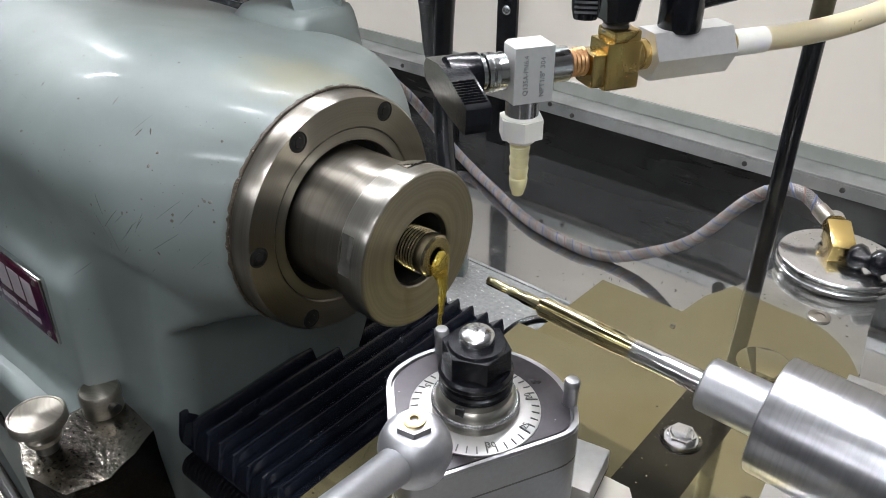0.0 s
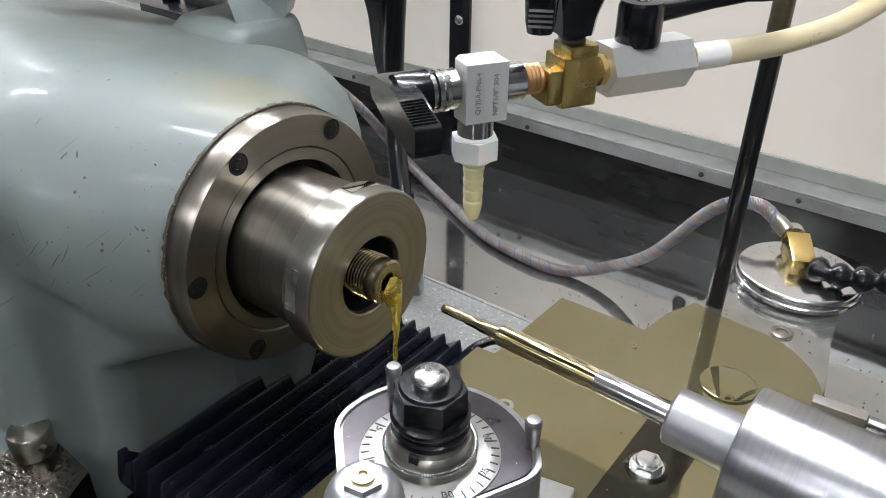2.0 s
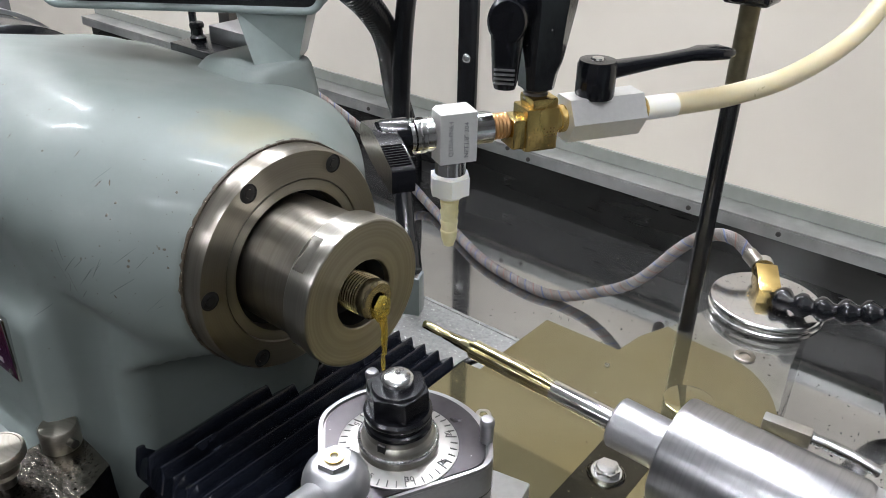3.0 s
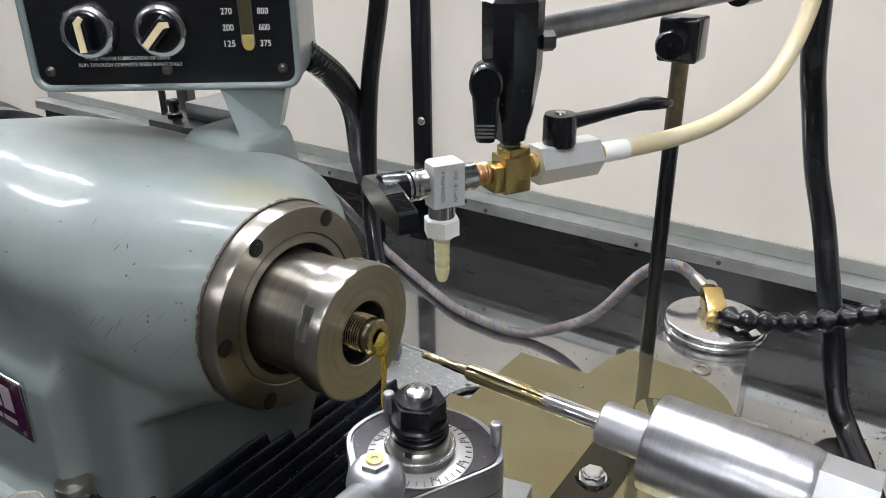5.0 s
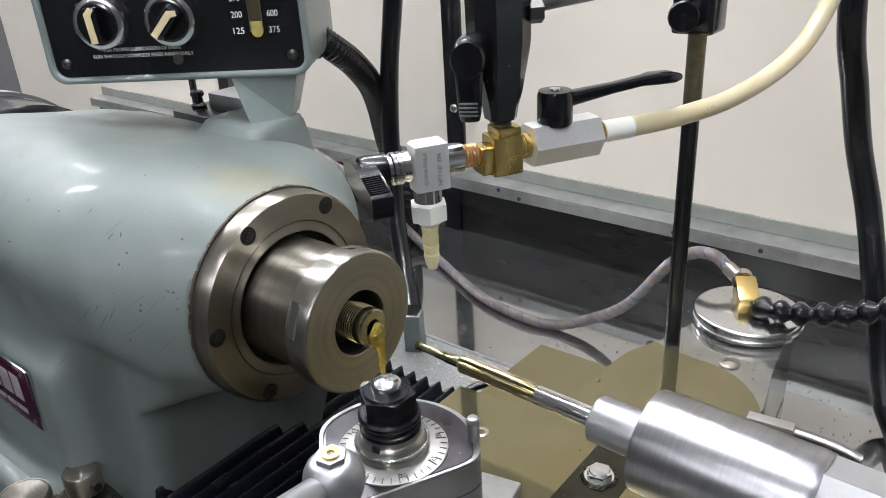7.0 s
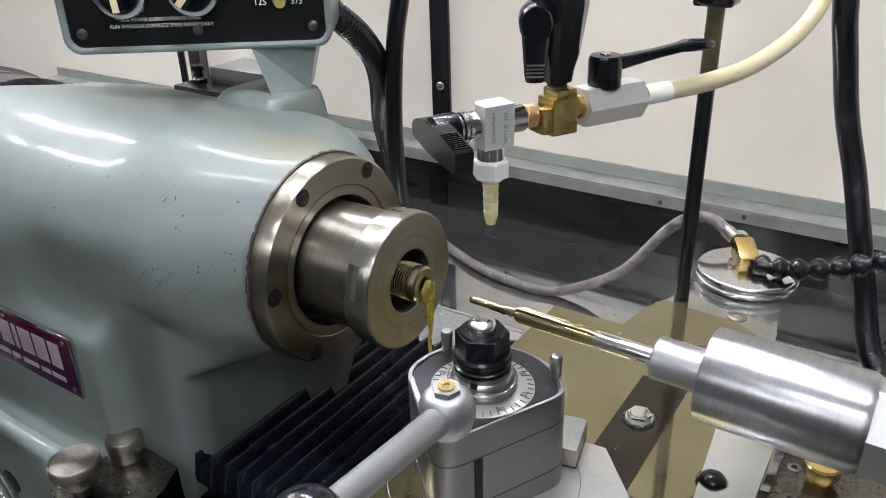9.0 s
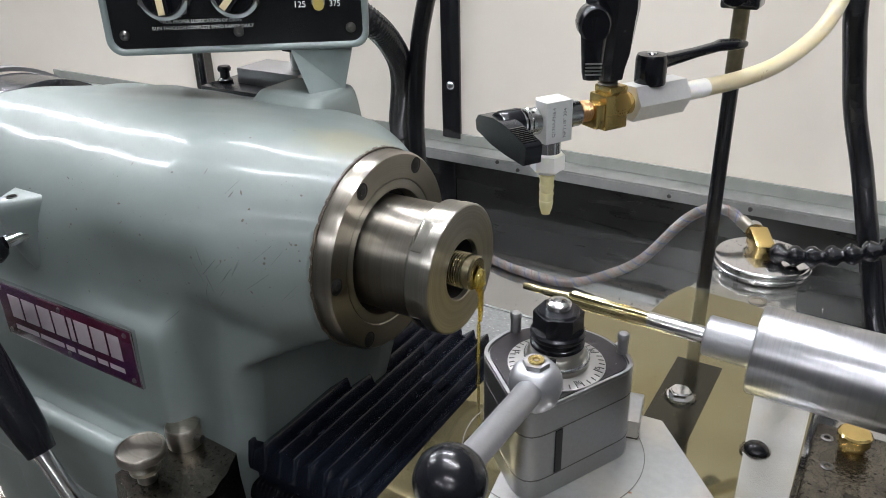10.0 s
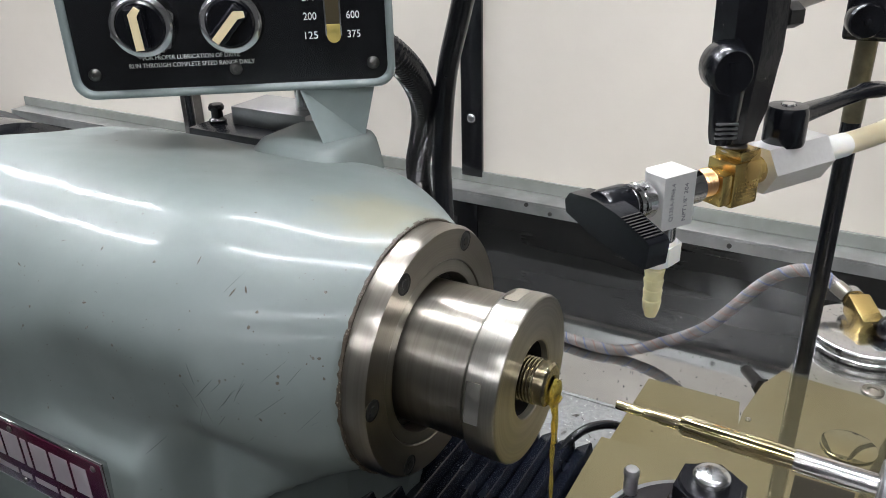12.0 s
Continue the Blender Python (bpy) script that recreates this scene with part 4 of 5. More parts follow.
# ---- bellows way cover ----
def bellows():
    t = thing("bellows", "black oily accordion way cover below the spindle", "way cover", pose(0, 0, TRAY))
    part("core", box(-0.072, 0.043, -0.0735, 0.1075, -0.020, 0.0125), RUBBER, t)
    pitch = 0.0119
    for k in range(10):
        x = -0.0677 + pitch * k
        sec = [(x - 0.0056, 0.004), (x - 0.0058, 0.0165), (x + 0.0022, 0.0228), (x + 0.0030, 0.0236), (x + 0.0039, 0.0230), (x + 0.0052, 0.0160), (x + 0.0056, 0.004)]
        bm = bmesh.new()
        rnd = random.Random(k)
        ys = [lerp(-0.0750, 0.108, i / 24) for i in range(25)]
        rings = []
        for i, y in enumerate(ys):
            dip = 0.0006 * math.sin(i * 0.8 + k) + rnd.uniform(-0.0002, 0.0002)
            rings.append([bm.verts.new((a + dip * 0.6, y, b + (dip if b > 0.01 else 0))) for a, b in sec])
        for p, q in zip(rings[:-1], rings[1:]):
            for j in range(len(sec)):
                bm.faces.new((p[j], p[(j + 1) % len(sec)], q[(j + 1) % len(sec)], q[j]))
        tips = [bm.verts.new((a, -0.0785, min(b, 0.004 + (b - 0.004) * 0.25))) for a, b in sec]
        for j in range(len(sec)):
            bm.faces.new((tips[j], tips[(j + 1) % len(sec)], rings[0][(j + 1) % len(sec)], rings[0][j]))
        bm.faces.new(tips[::-1])
        bm.faces.new(rings[-1])
        part("fold", bm, RUBBER, t, smooth=50)
    part("end_strip", box(0.049, 0.060, -0.075, 0.100, 0.004, 0.030, 0.002), OILY_DARK, t)
    part("lead_screw", ribbed([(-0.068, -0.072, -0.016), (0.02, -0.072, -0.016), (0.10, -0.072, -0.016)], 0.0085, 0.0016, 0.0034, 20), BLACKOXIDE, t, "black threaded lead screw")


bellows()


# ---- carriage, cross slide ----
def carriage():
    t = thing("carriage", "oil-filmed iron carriage with bolts and stepped deck", "lathe carriage", pose(0, 0, TRAY))
    D = DECK - TRAY
    part("left_plate", prism([(0.0640, -0.19), (0.0625, 0.0625), (0.1238, 0.0670), (0.1238, -0.19)], 0.002, D - 0.0012, 0.0034, 4), OILY, t)
    part("deck", prism([(0.1243, -0.19), (0.1243, 0.118), (0.1290, 0.150), (0.1375, 0.1705), (0.152, 0.1670), (0.167, 0.1655), (0.176, 0.1655), (0.185, 0.1640), (0.193, 0.1605), (0.200, 0.1555),
                        (0.207, 0.149), (0.212, 0.142), (0.2165, 0.134), (0.2365, 0.110), (0.2365, -0.19)], 0.002, D, 0.0006, 2), OILY, t)
    part("rear_deck", prism([(0.130, 0.13), (0.1385, 0.172), (0.150, 0.214), (0.152, 0.256), (0.200, 0.258), (0.2085, 0.180), (0.2165, 0.137), (0.21, 0.12)], 0.002, D - 0.0006, 0.0012, 2), WETIRON, t, "wet grey iron pad beyond the oil pool")
    part("side_apron", prism([(0.0605, -0.19), (0.0637, -0.19), (0.0622, 0.05), (0.0605, 0.052)], 0.002, D - 0.014, 0.001, 2), OILY_DARK, t)
    part("rear_pad", prism([(0.0605, 0.068), (0.1236, 0.068), (0.1236, 0.120), (0.1180, 0.1540), (0.0630, 0.1530)], 0.002, D - 0.0190, 0.001), OILY, t)
    part("steel_strip", prism([(0.2050, 0.061), (0.2350, 0.061), (0.2363, -0.01), (0.2363, -0.17), (0.228, -0.17)], D - 0.002, D + 0.0012, 0.0004), PALESTRIP, t, "pale ground steel strip")
    part("dark_strip", box(0.1565, 0.1832, -0.17, 0.0770, D - 0.002, D + 0.0004), OILY_DARK, t, "dark strip laid along the deck")
    plug = part("deck_plug", turned([(0, 0), (0.0062, 0), (0.0061, 0.0014), (0.0050, 0.0030), (0.0030, 0.0040), (0, 0.0043)], 28), BLACKOXIDE, t, "wet black domed plug", at=pose(0.2160, 0.010, D + 0.0008))
    part("oil_meniscus", turned([(0.0060, 0), (0.0082, 0.0), (0.0070, 0.0005), (0.0060, 0.0009)], 28, True), OIL_THIN, plug)
    b = part("deck_bolt", join(prism(ngon(6, 0.0064, 0.2), 0.001, 0.0040, 0.0005), turned([(0, 0.0039), (0.0054, 0.0039), (0.0048, 0.0047), (0, 0.0052)], 28), turned([(0, 0), (0.0074, 0), (0.0074, 0.0012), (0, 0.0012)], 28)), STEEL_BRIGHT, t, "oily hexagon bolt", at=pose(0.1690, 0.0370, D + 0.0006))
    part("oil_meniscus", turned([(0.0073, 0), (0.0093, 0.0), (0.0082, 0.0005), (0.0073, 0.0008)], 28, True), OIL_THIN, b)
    part("round_boss", turned([(0, 0), (0.0135, 0), (0.0135, 0.0009), (0.0128, 0.0012), (0, 0.0012)], 48), OILY, t, "flush round plug in the deck", at=pose(0.1775, 0.112, D))
    for x, y in ((0.0985, 0.034), (0.128, 0.112)):
        socket_screw(t, "countersunk_screw", 0.0042 if x < 0.1 else 0.0014, pose(x, y, D - (0.0020 if x < 0.1 else 0.0006)), STEEL, 0.0014)
    socket_screw(t, "flat_screw", 0.006, pose(0.185, 0.172, D - 0.0006), STEEL, 0.0012)


carriage()


def tray_details():
    t = thing("tray_bolt", "greasy steel bolt at the back of the tray", "bolt", pose(0.126, 0.186, 0.205, 70, 0, 20))
    part("head", join(prism(ngon(6, 0.0065), 0, 0.005, 0.0006), turned([(0, -0.045), (0.004, -0.045), (0.004, 0.001), (0, 0.001)], 16)), STEEL_DARK, t)
    p = thing("tailstock_pad", "wet dark tailstock base with small fittings", "tailstock base", pose(0.245, -0.02, TRAY))
    part("base", box(-0.006, 0.16, -0.16, 0.085, 0.001, 0.060, 0.002), CAST, p)
    part("inset_strip", box(0.014, 0.155, -0.13, 0.030, 0.058, 0.0615, 0.0006), OILY_DARK, p)
    k = part("brass_knob", turned([(0, 0), (0.0065, 0), (0.0065, 0.004), (0.0080, 0.0045), (0.0085, 0.0055), (0.0085, 0.0105), (0.0075, 0.0115), (0, 0.0120)], 40), BRASS, p, "round knurled brass knob", at=pose(0.0135, 0.070, 0.059))
    for x, y in ((0.005, 0.072), (0.008, 0.048)):
        socket_screw(p, "small_screw", 0.0032, pose(x - 0.004, y, 0.0595), STEEL_DARK, 0.001)
    c = thing("swarf", "grey metal chips lying in the tray", "swarf")
    c["kind"] = "stuff"
    rnd = random.Random(9)
    bm = bmesh.new()
    for i in range(900):
        if i < 380:
            x, y = rnd.gauss(0.052, 0.020), rnd.gauss(0.098, 0.024)
        else:
            x, y = rnd.uniform(0.02, 0.42), rnd.uniform(0.06, 0.35)
        s = rnd.uniform(0.0006, 0.0016) if i >= 380 else rnd.uniform(0.001, 0.0032)
        m = pose(x, y, TRAY + s * 0.35, rnd.uniform(0, 360), rnd.uniform(0, 360), rnd.uniform(0, 360))
        vs = [bm.verts.new(m @ Vector(p)) for p in ((s, 0, 0), (-s, 0.4 * s, 0), (0, -0.5 * s, 0.3 * s), (0.2 * s, 0.1 * s, 0.6 * s))]
        for a, b, d in ((0, 1, 2), (0, 1, 3), (1, 2, 3), (0, 2, 3)):
            bm.faces.new((vs[a], vs[b], vs[d]))
    part("chips", bm, STEEL_DARK, c, smooth=0)
    w = thing("oil_spatter", "small oil droplets and bright chips spattered over the machine", "oil spatter")
    w["kind"] = "stuff"
    bm = bmesh.new()

    def fleck(x, y, z, s):
        m = pose(x, y, z, rnd.uniform(-30, 30), rnd.uniform(-30, 30), rnd.uniform(0, 360))
        k = rnd.uniform(0.5, 1.0)
        vs = [bm.verts.new(m @ Vector(p)) for p in ((s, 0, 0), (0, s * k, 0), (-s, 0, 0), (0, -s * k, 0), (0, 0, 0.5 * s))]
        for a, b in ((0, 1), (1, 2), (2, 3), (3, 0)):
            bm.faces.new((vs[a], vs[b], vs[4]))

    for i in range(150):
        k = rnd.choice((3, 4, 5, 6, 6, 7, 7, 8, 8, 9, 9))
        u = rnd.random()
        x = -0.0677 + 0.0119 * k + lerp(-0.0055, 0.0022, u)
        fleck(x, rnd.uniform(-0.074, 0.06), TRAY + lerp(0.0166, 0.0229, u), rnd.uniform(0.00012, 0.0005))
    for i in range(130):
        x, y = rnd.uniform(0.128, 0.212), rnd.uniform(-0.06, 0.13)
        fleck(x, y, DECK + 0.0001, rnd.uniform(0.00012, 0.0004))
    for i in range(30):
        fleck(rnd.uniform(0.080, 0.120), rnd.uniform(-0.08, 0.07), DECK - 0.0011, rnd.uniform(0.00012, 0.0003))
    part("flecks", bm, STEEL_BRIGHT, w, smooth=0)
    bm = bmesh.new()
    for i in range(420):
        x, y = rnd.gauss(0.33, 0.05), rnd.gauss(0.22, 0.06)
        if y < 0.37:
            fleck(x, y, TRAY + 0.0001, rnd.uniform(0.0003, 0.0013))
    for i in range(90):
        fleck(rnd.uniform(0.07, 0.40), rnd.uniform(0.13, 0.35), TRAY + 0.0001, rnd.uniform(0.0003, 0.0009))
    part("dark_chips", bm, BLACKOXIDE, w, "dark oily chips", smooth=0)


tray_details()


def cable_loop():
    t = thing("cable_loop", "thin oily black cable looping beside the bellows", "cable")
    part("sheath", tube(smooth_path([(0.020, 0.112, TRAY + 0.004), (0.026, 0.098, TRAY + 0.016), (0.032, 0.104, TRAY + 0.026), (0.040, 0.116, TRAY + 0.029), (0.052, 0.128, TRAY + 0.026), (0.068, 0.140, TRAY + 0.012), (0.074, 0.158, TRAY + 0.004)], 8), 0.0028, 12), CABLE, t)


cable_loop()


def compound():
    t = thing("compound_slide", "ground steel compound slide with rust stains", "compound slide", pose(0.146, -0.083, DECK))
    top = 0.263 - DECK
    part("slide", prism([(-0.026, 0.008), (-0.014, 0.050), (0.0300, 0.053), (0.0790, -0.004), (0.060, -0.075), (-0.012, -0.075)], 0.004, top, 0.0012), GROUND, t)
    part("scribed_ring", turned([(0.0415, top), (0.0419, top), (0.0419, top + 0.0002), (0.0415, top + 0.0002)], 72, True), STEEL_DARK, t, at=pose(-0.0085, 0.0095, 0))
    part("base", prism([(-0.030, 0.0), (-0.018, 0.046), (0.024, 0.048), (0.07, -0.01), (0.055, -0.08), (-0.016, -0.08)], 0.0, 0.0045, 0.0006), CAST, t)


compound()


# ---- tool post ----
TPX, TPY, TPZ = 0.1375, -0.0735, 0.263


def tool_post():
    t = thing("tool_post", "satin steel quick-change tool post with a graduated dial", "tool post", pose(TPX, TPY, TPZ))
    H = 0.0455

    def outline(inset=0.0):
        """Round at the back, flat flanks that meet in a blunt corner at the front."""
        pts = [(0.0335 * math.cos(radians(a)), 0.0335 * math.sin(radians(a))) for a in range(34, 179, 6)]
        for p, c, q in (((-0.0335, 0.0), (-0.0336, -0.0072), (-0.0285, -0.0119)), ((-0.0070, -0.0320), (0.0042, -0.0424), (0.0102, -0.0303)), ((0.0280, 0.0056), (0.0318, 0.0132), (0.0286, 0.0176))):
            for i in range(7):
                u = i / 6
                pts.append(((1 - u) ** 2 * p[0] + 2 * u * (1 - u) * c[0] + u * u * q[0], (1 - u) ** 2 * p[1] + 2 * u * (1 - u) * c[1] + u * u * q[1]))
        return [(x - inset * x / math.hypot(x, y), y - inset * y / math.hypot(x, y)) for x, y in pts]

    body = prism(outline(), 0.0, H, 0.0012, 2)
    part("body", body, SATIN, t, smooth=30)
    for z in (0.0098, 0.0330):
        part("seam", prism(outline(-0.00015), z, z + 0.0006), STEEL_DARK, t)
    # black bar paints the shade of the slot; nothing is cut
    part("slot", box(-0.0018, 0.0018, -0.0006, 0.0012, 0.0108, 0.0328, 0.0003), RECESS_SHADE, t, "narrow dark clamping slot",
         at=pose(0.0128, -0.0250, 0, 0, 0, 63.6))
    part("top_cap", prism(outline(0.0028), H - 0.001, H + 0.0012, 0.0006, 2), CAPMAT, t, "dark top face")
    rim = bmesh.new()
    po, pi = outline(0.0002), outline(0.0018)
    lo_o, lo_i = [rim.verts.new((x, y, H - 0.001)) for x, y in po], [rim.verts.new((x, y, H - 0.001)) for x, y in pi]
    hi_o, hi_i = [rim.verts.new((x, y, H + 0.0015)) for x, y in po], [rim.verts.new((x, y, H + 0.0015)) for x, y in pi]
    n = len(po)
    for i in range(n):
        j = (i + 1) % n
        if 3 < i < 19:
            continue
        rim.faces.new((lo_o[i], lo_o[j], hi_o[j], hi_o[i]))
        rim.faces.new((hi_o[i], hi_o[j], hi_i[j], hi_i[i]))
        rim.faces.new((hi_i[i], hi_i[j], lo_i[j], lo_i[i]))
    part("rim", rim, SATIN, t, "pale rim round the top")
    dial = part("dial", turned([(0.010, H + 0.0010), (0.0242, H + 0.0010), (0.0242, H + 0.0018), (0.0205, H + 0.0024), (0.010, H + 0.0026)], 96, True), DIALMAT, t, "etched steel dial with numbers")
    for k in range(40):
        a = radians(9 * k + 4)
        long = k % 5 == 0
        r0, r1 = (0.0190, 0.0236) if long else (0.0208, 0.0236)
        mid, half = (r0 + r1) / 2, (r1 - r0) / 2
        slope = math.atan2(0.0006, 0.0045)
        part("tick", box(-half, half, -0.00022, 0.00022, 0, 0.00025), DARKINK, dial,
             at=Matrix.Rotation(a, 4, "Z") @ pose(mid, 0, H + 0.0018 + (0.0250 - mid) * 0.133 + 0.00002, 0, math.degrees(slope), 0))
        if long:
            nr = str((25 - k) % 40 or 0)
            part("number", lettering(nr, 0.0036, 0.00008, 0.0), DARKINK, dial, smooth=0,
                 at=Matrix.Rotation(a + radians(5), 4, "Z") @ pose(0.0206, 0, H + 0.00255, 0, 7, 90))
    part("lower_ring", turned([(0.008, H + 0.002), (0.0178, H + 0.002), (0.0180, H + 0.0036), (0.0172, H + 0.0050), (0.0162, H + 0.0056), (0.0166, H + 0.0066), (0.0160, H + 0.0086), (0.0148, H + 0.0096), (0.0146, H + 0.0116), (0.008, H + 0.0116)], 64, True), STEEL_TURNED, t, "bright stepped ring")
    spring = [(0.0172 * math.cos(2 * math.pi * a / 40), 0.0172 * math.sin(2 * math.pi * a / 40), H + 0.0058) for a in range(41)]
    part("garter_spring", ribbed(spring, 0.0008, 0.0003, 0.0011, 8), STEEL_BRIGHT, t)
    # the notch is likewise a black bar painting its shade
    part("slot_mark", box(-0.0018, 0.0018, -0.0005, 0.0010, H + 0.0064, H + 0.0112, 0.0002), RECESS_SHADE, t, "dark notch in the ring", at=pose(0.0040, -0.0150, 0, 0, 0, 14))
    part("washer", turned([(0.006, H + 0.0114), (0.0140, H + 0.0114), (0.0146, H + 0.0120), (0.0146, H + 0.0136), (0.0134, H + 0.0142), (0.0134, H + 0.0154), (0.0144, H + 0.0160), (0.0148, H + 0.0170), (0.0148, H + 0.0182), (0.0138, H + 0.0192), (0.006, H + 0.0194)], 56, True), BLACKOXIDE, t, "wet black stepped washer")
    hexn = prism(ngon(6, 0.0136, 0.45), H + 0.0190, H + 0.0276, 0.0005, 2)
    part("nut", hexn, BLACKOXIDE, t, "black hexagon nut")
    part("nut_chamfer", turned([(0, H + 0.0274), (0.0116, H + 0.0274), (0.0108, H + 0.0286), (0, H + 0.0288)], 40), BLACKOXIDE, t)
    part("stud_end", turned([(0, H + 0.0286), (0.0065, H + 0.0286), (0.0066, H + 0.0312), (0.0063, H + 0.0318), (0.0050, H + 0.0325), (0.0028, H + 0.0329), (0, H + 0.0330)], 36), NICKEL, t, "domed bright stud end")
    for x, y in ((0.0222, 0.0220), (-0.0272, 0.0152)):
        part("pin", turned([(0, H - 0.004), (0.0024, H - 0.004), (0.0024, H + 0.0082), (0.0027, H + 0.0086), (0.0027, H + 0.0102), (0.0021, H + 0.0112), (0, H + 0.0116)], 20), SATIN, t, at=pose(x, y, 0))
    # the clamping stack is slimmer than the dial seat
    slim = {"dial": 0.88, "lower_ring": 0.79, "garter_spring": 0.79, "slot_mark": 0.79, "washer": 0.80, "nut": 0.80, "nut_chamfer": 0.80, "stud_end": 0.84}
    for ob in t.children:
        k = slim.get(ob.name.split(".")[0])
        if k:
            ob.matrix_basis = Matrix.Diagonal((k, k, 1, 1)) @ ob.matrix_basis
    # locking handle
    a, b = Vector((0.0060, -0.0352, H + 0.0135)), Vector((0.0165, -0.113, H + 0.0350))
    hub = part("handle_hub", turned([(0, -0.0105), (0.0055, -0.0095), (0.0088, -0.0062), (0.0105, -0.001), (0.0107, 0.002), (0.0102, 0.0048), (0.0090, 0.0074), (0.0074, 0.0091), (0.0060, 0.0096), (0, 0.0096)], 40), HANDLE, t, "matt alloy handle hub", at=pose(a.x, a.y, a.z))
    part("hub_nut", prism(ngon(6, 0.0054, 0.2), 0.0088, 0.0116, 0.0006), SATIN, hub)
    part("hub_brass", turned([(0.0013, 0.0114), (0.0032, 0.0114), (0.0032, 0.0124), (0.0013, 0.0124)], 24, True), BRASS, hub, "brass ring")
    part("handle_rod", tube([a + Vector((0.0, -0.004, 0.0005)), a.lerp(b, 0.25), a.lerp(b, 0.6), b], lambda u: 0.0056 - 0.0010 * u, 24), HANDLE, t, "tapered matt alloy handle")
    part("ball_knob", xbm(turned([(0, -0.0112)] + [(0.0112 * math.sin(math.pi * i / 18), -0.0112 * math.cos(math.pi * i / 18)) for i in range(1, 18)] + [(0, 0.0112)], 36), Matrix.Translation(b + Vector((0.0008, -0.0065, 0.0018)))), BLACKPLASTIC, t, "black plastic ball knob")


tool_post()


def tool_holder():
    t = thing("tool_holder", "rusty steel tool shank clamped behind the tool post", "tool holder", pose(0.160, -0.040, 0.2640, 0, 0, 12))
    part("shank", box(-0.012, 0.0080, -0.012, 0.011, 0.0, 0.0095, 0.0008), GROUND, t)
    part("rusty_foot", box(-0.010, 0.008, -0.012, 0.011, -0.0005, 0.0002, 0.0), CAST, t)


tool_holder()


# ---- reamer in its floating holder ----
def reamer():
    t = thing("reamer", "bright stepped machine reamer wet with amber oil", "reamer", along_x(0.0868, 0, AX) @ pose(0, 0, 0, 0, 1.4, 0))
    part("pilot", turned([(0, 0), (0.0017, 0), (0.0020, 0.0005), (0.0020, 0.0100), (0.0017, 0.0105), (0.0017, 0.0115), (0.0022, 0.0120), (0.0023, 0.018), (0.0026, 0.0185), (0.0027, 0.027), (0, 0.027)], 28), OILED, t)
    # fluted length
    bm = bmesh.new()
    rings = []
    for z, k in ((0.0265, 0.7), (0.0285, 1.0), (0.064, 1.0), (0.070, 0.9)):
        ring = []
        for i in range(96):
            th = 2 * math.pi * i / 96
            w = (th * 6 / (2 * math.pi)) % 1
            r = 0.0043 * k if w < 0.42 else 0.0043 * k * (0.74 + 0.26 * abs((w - 0.71) / 0.29) ** 1.5)
            ring.append(bm.verts.new((r * math.cos(th), r * math.sin(th), z)))
        rings.append(ring)
    for a, b in zip(rings[:-1], rings[1:]):
        for i in range(96):
            bm.faces.new((a[i], a[(i + 1) % 96], b[(i + 1) % 96], b[i]))
    bm.faces.new(rings[0][::-1]), bm.faces.new(rings[-1])
    part("fluted_length", bm, OILED, t, smooth=30)
    part("shank", turned([(0, 0.0695), (0.0044, 0.0695), (0.0044, 0.104), (0, 0.104)], 36), STEEL_BRIGHT, t)
    h = thing("reamer_holder", "bright turned floating reamer holder in the tailstock", "tool holder", along_x(0.185, 0, 0.2982) @ pose(0, 0, 0, 0, 1.4, 0))
    part("sleeve", turned([(0, 0), (0.0093, 0), (0.0101, 0.0008), (0.0101, 0.0240), (0, 0.0240)], 56), HANDLE, h, "matt sleeve")
    part("barrel", turned([(0.0095, 0.0232), (0.0202, 0.0232), (0.0210, 0.0236), (0.0214, 0.0246), (0.0214, 0.0850), (0.0210, 0.0866), (0.0202, 0.0882), (0, 0.0882)], 96), ALUMINIUM, h, "brushed aluminium barrel")
    part("hex_body", prism(ngon(6, 0.0206, 0.26), 0.0880, 0.1090, 0.0012), ALU_MATT, h)
    part("neck", turned([(0, 0.1080), (0.011, 0.1080), (0.011, 0.117), (0.0085, 0.118), (0.0085, 0.122), (0.0125, 0.123), (0.0125, 0.134), (0, 0.134)], 40), STEEL_BRIGHT, h)
    q = thing("tailstock_quill", "bright steel tailstock quill", "tailstock quill", along_x(0.318, 0, 0.2955) @ pose(0, 0, 0, 0, 1.4, 0))
    part("quill", turned([(0, 0), (0.021, 0), (0.0225, 0.0015), (0.0225, 0.12), (0, 0.12)], 56), ALUMINIUM, q)
    part("tailstock_body", box(-0.11, 0.13, -0.05, 0.05, 0.06, 0.22, 0.012, 3), PAINT_PANEL, q)
    for row in range(2):
        for k in range(6):
            part("stamped_mark", box(-0.0007, 0.0007, -0.00012, 0.00012, 0, 0.00005), ALU_MATT, h, "faint stamped mark",
                 at=Matrix.Rotation(radians(206 + 4.5 * row), 4, "Z") @ pose(0.0214, 0, 0.0295 + 0.0015 * k, 0, 90, 0) @ pose(0, 0, 0, 0, 0, 70 - 50 * ((k * 3 + row) % 4)))


reamer()


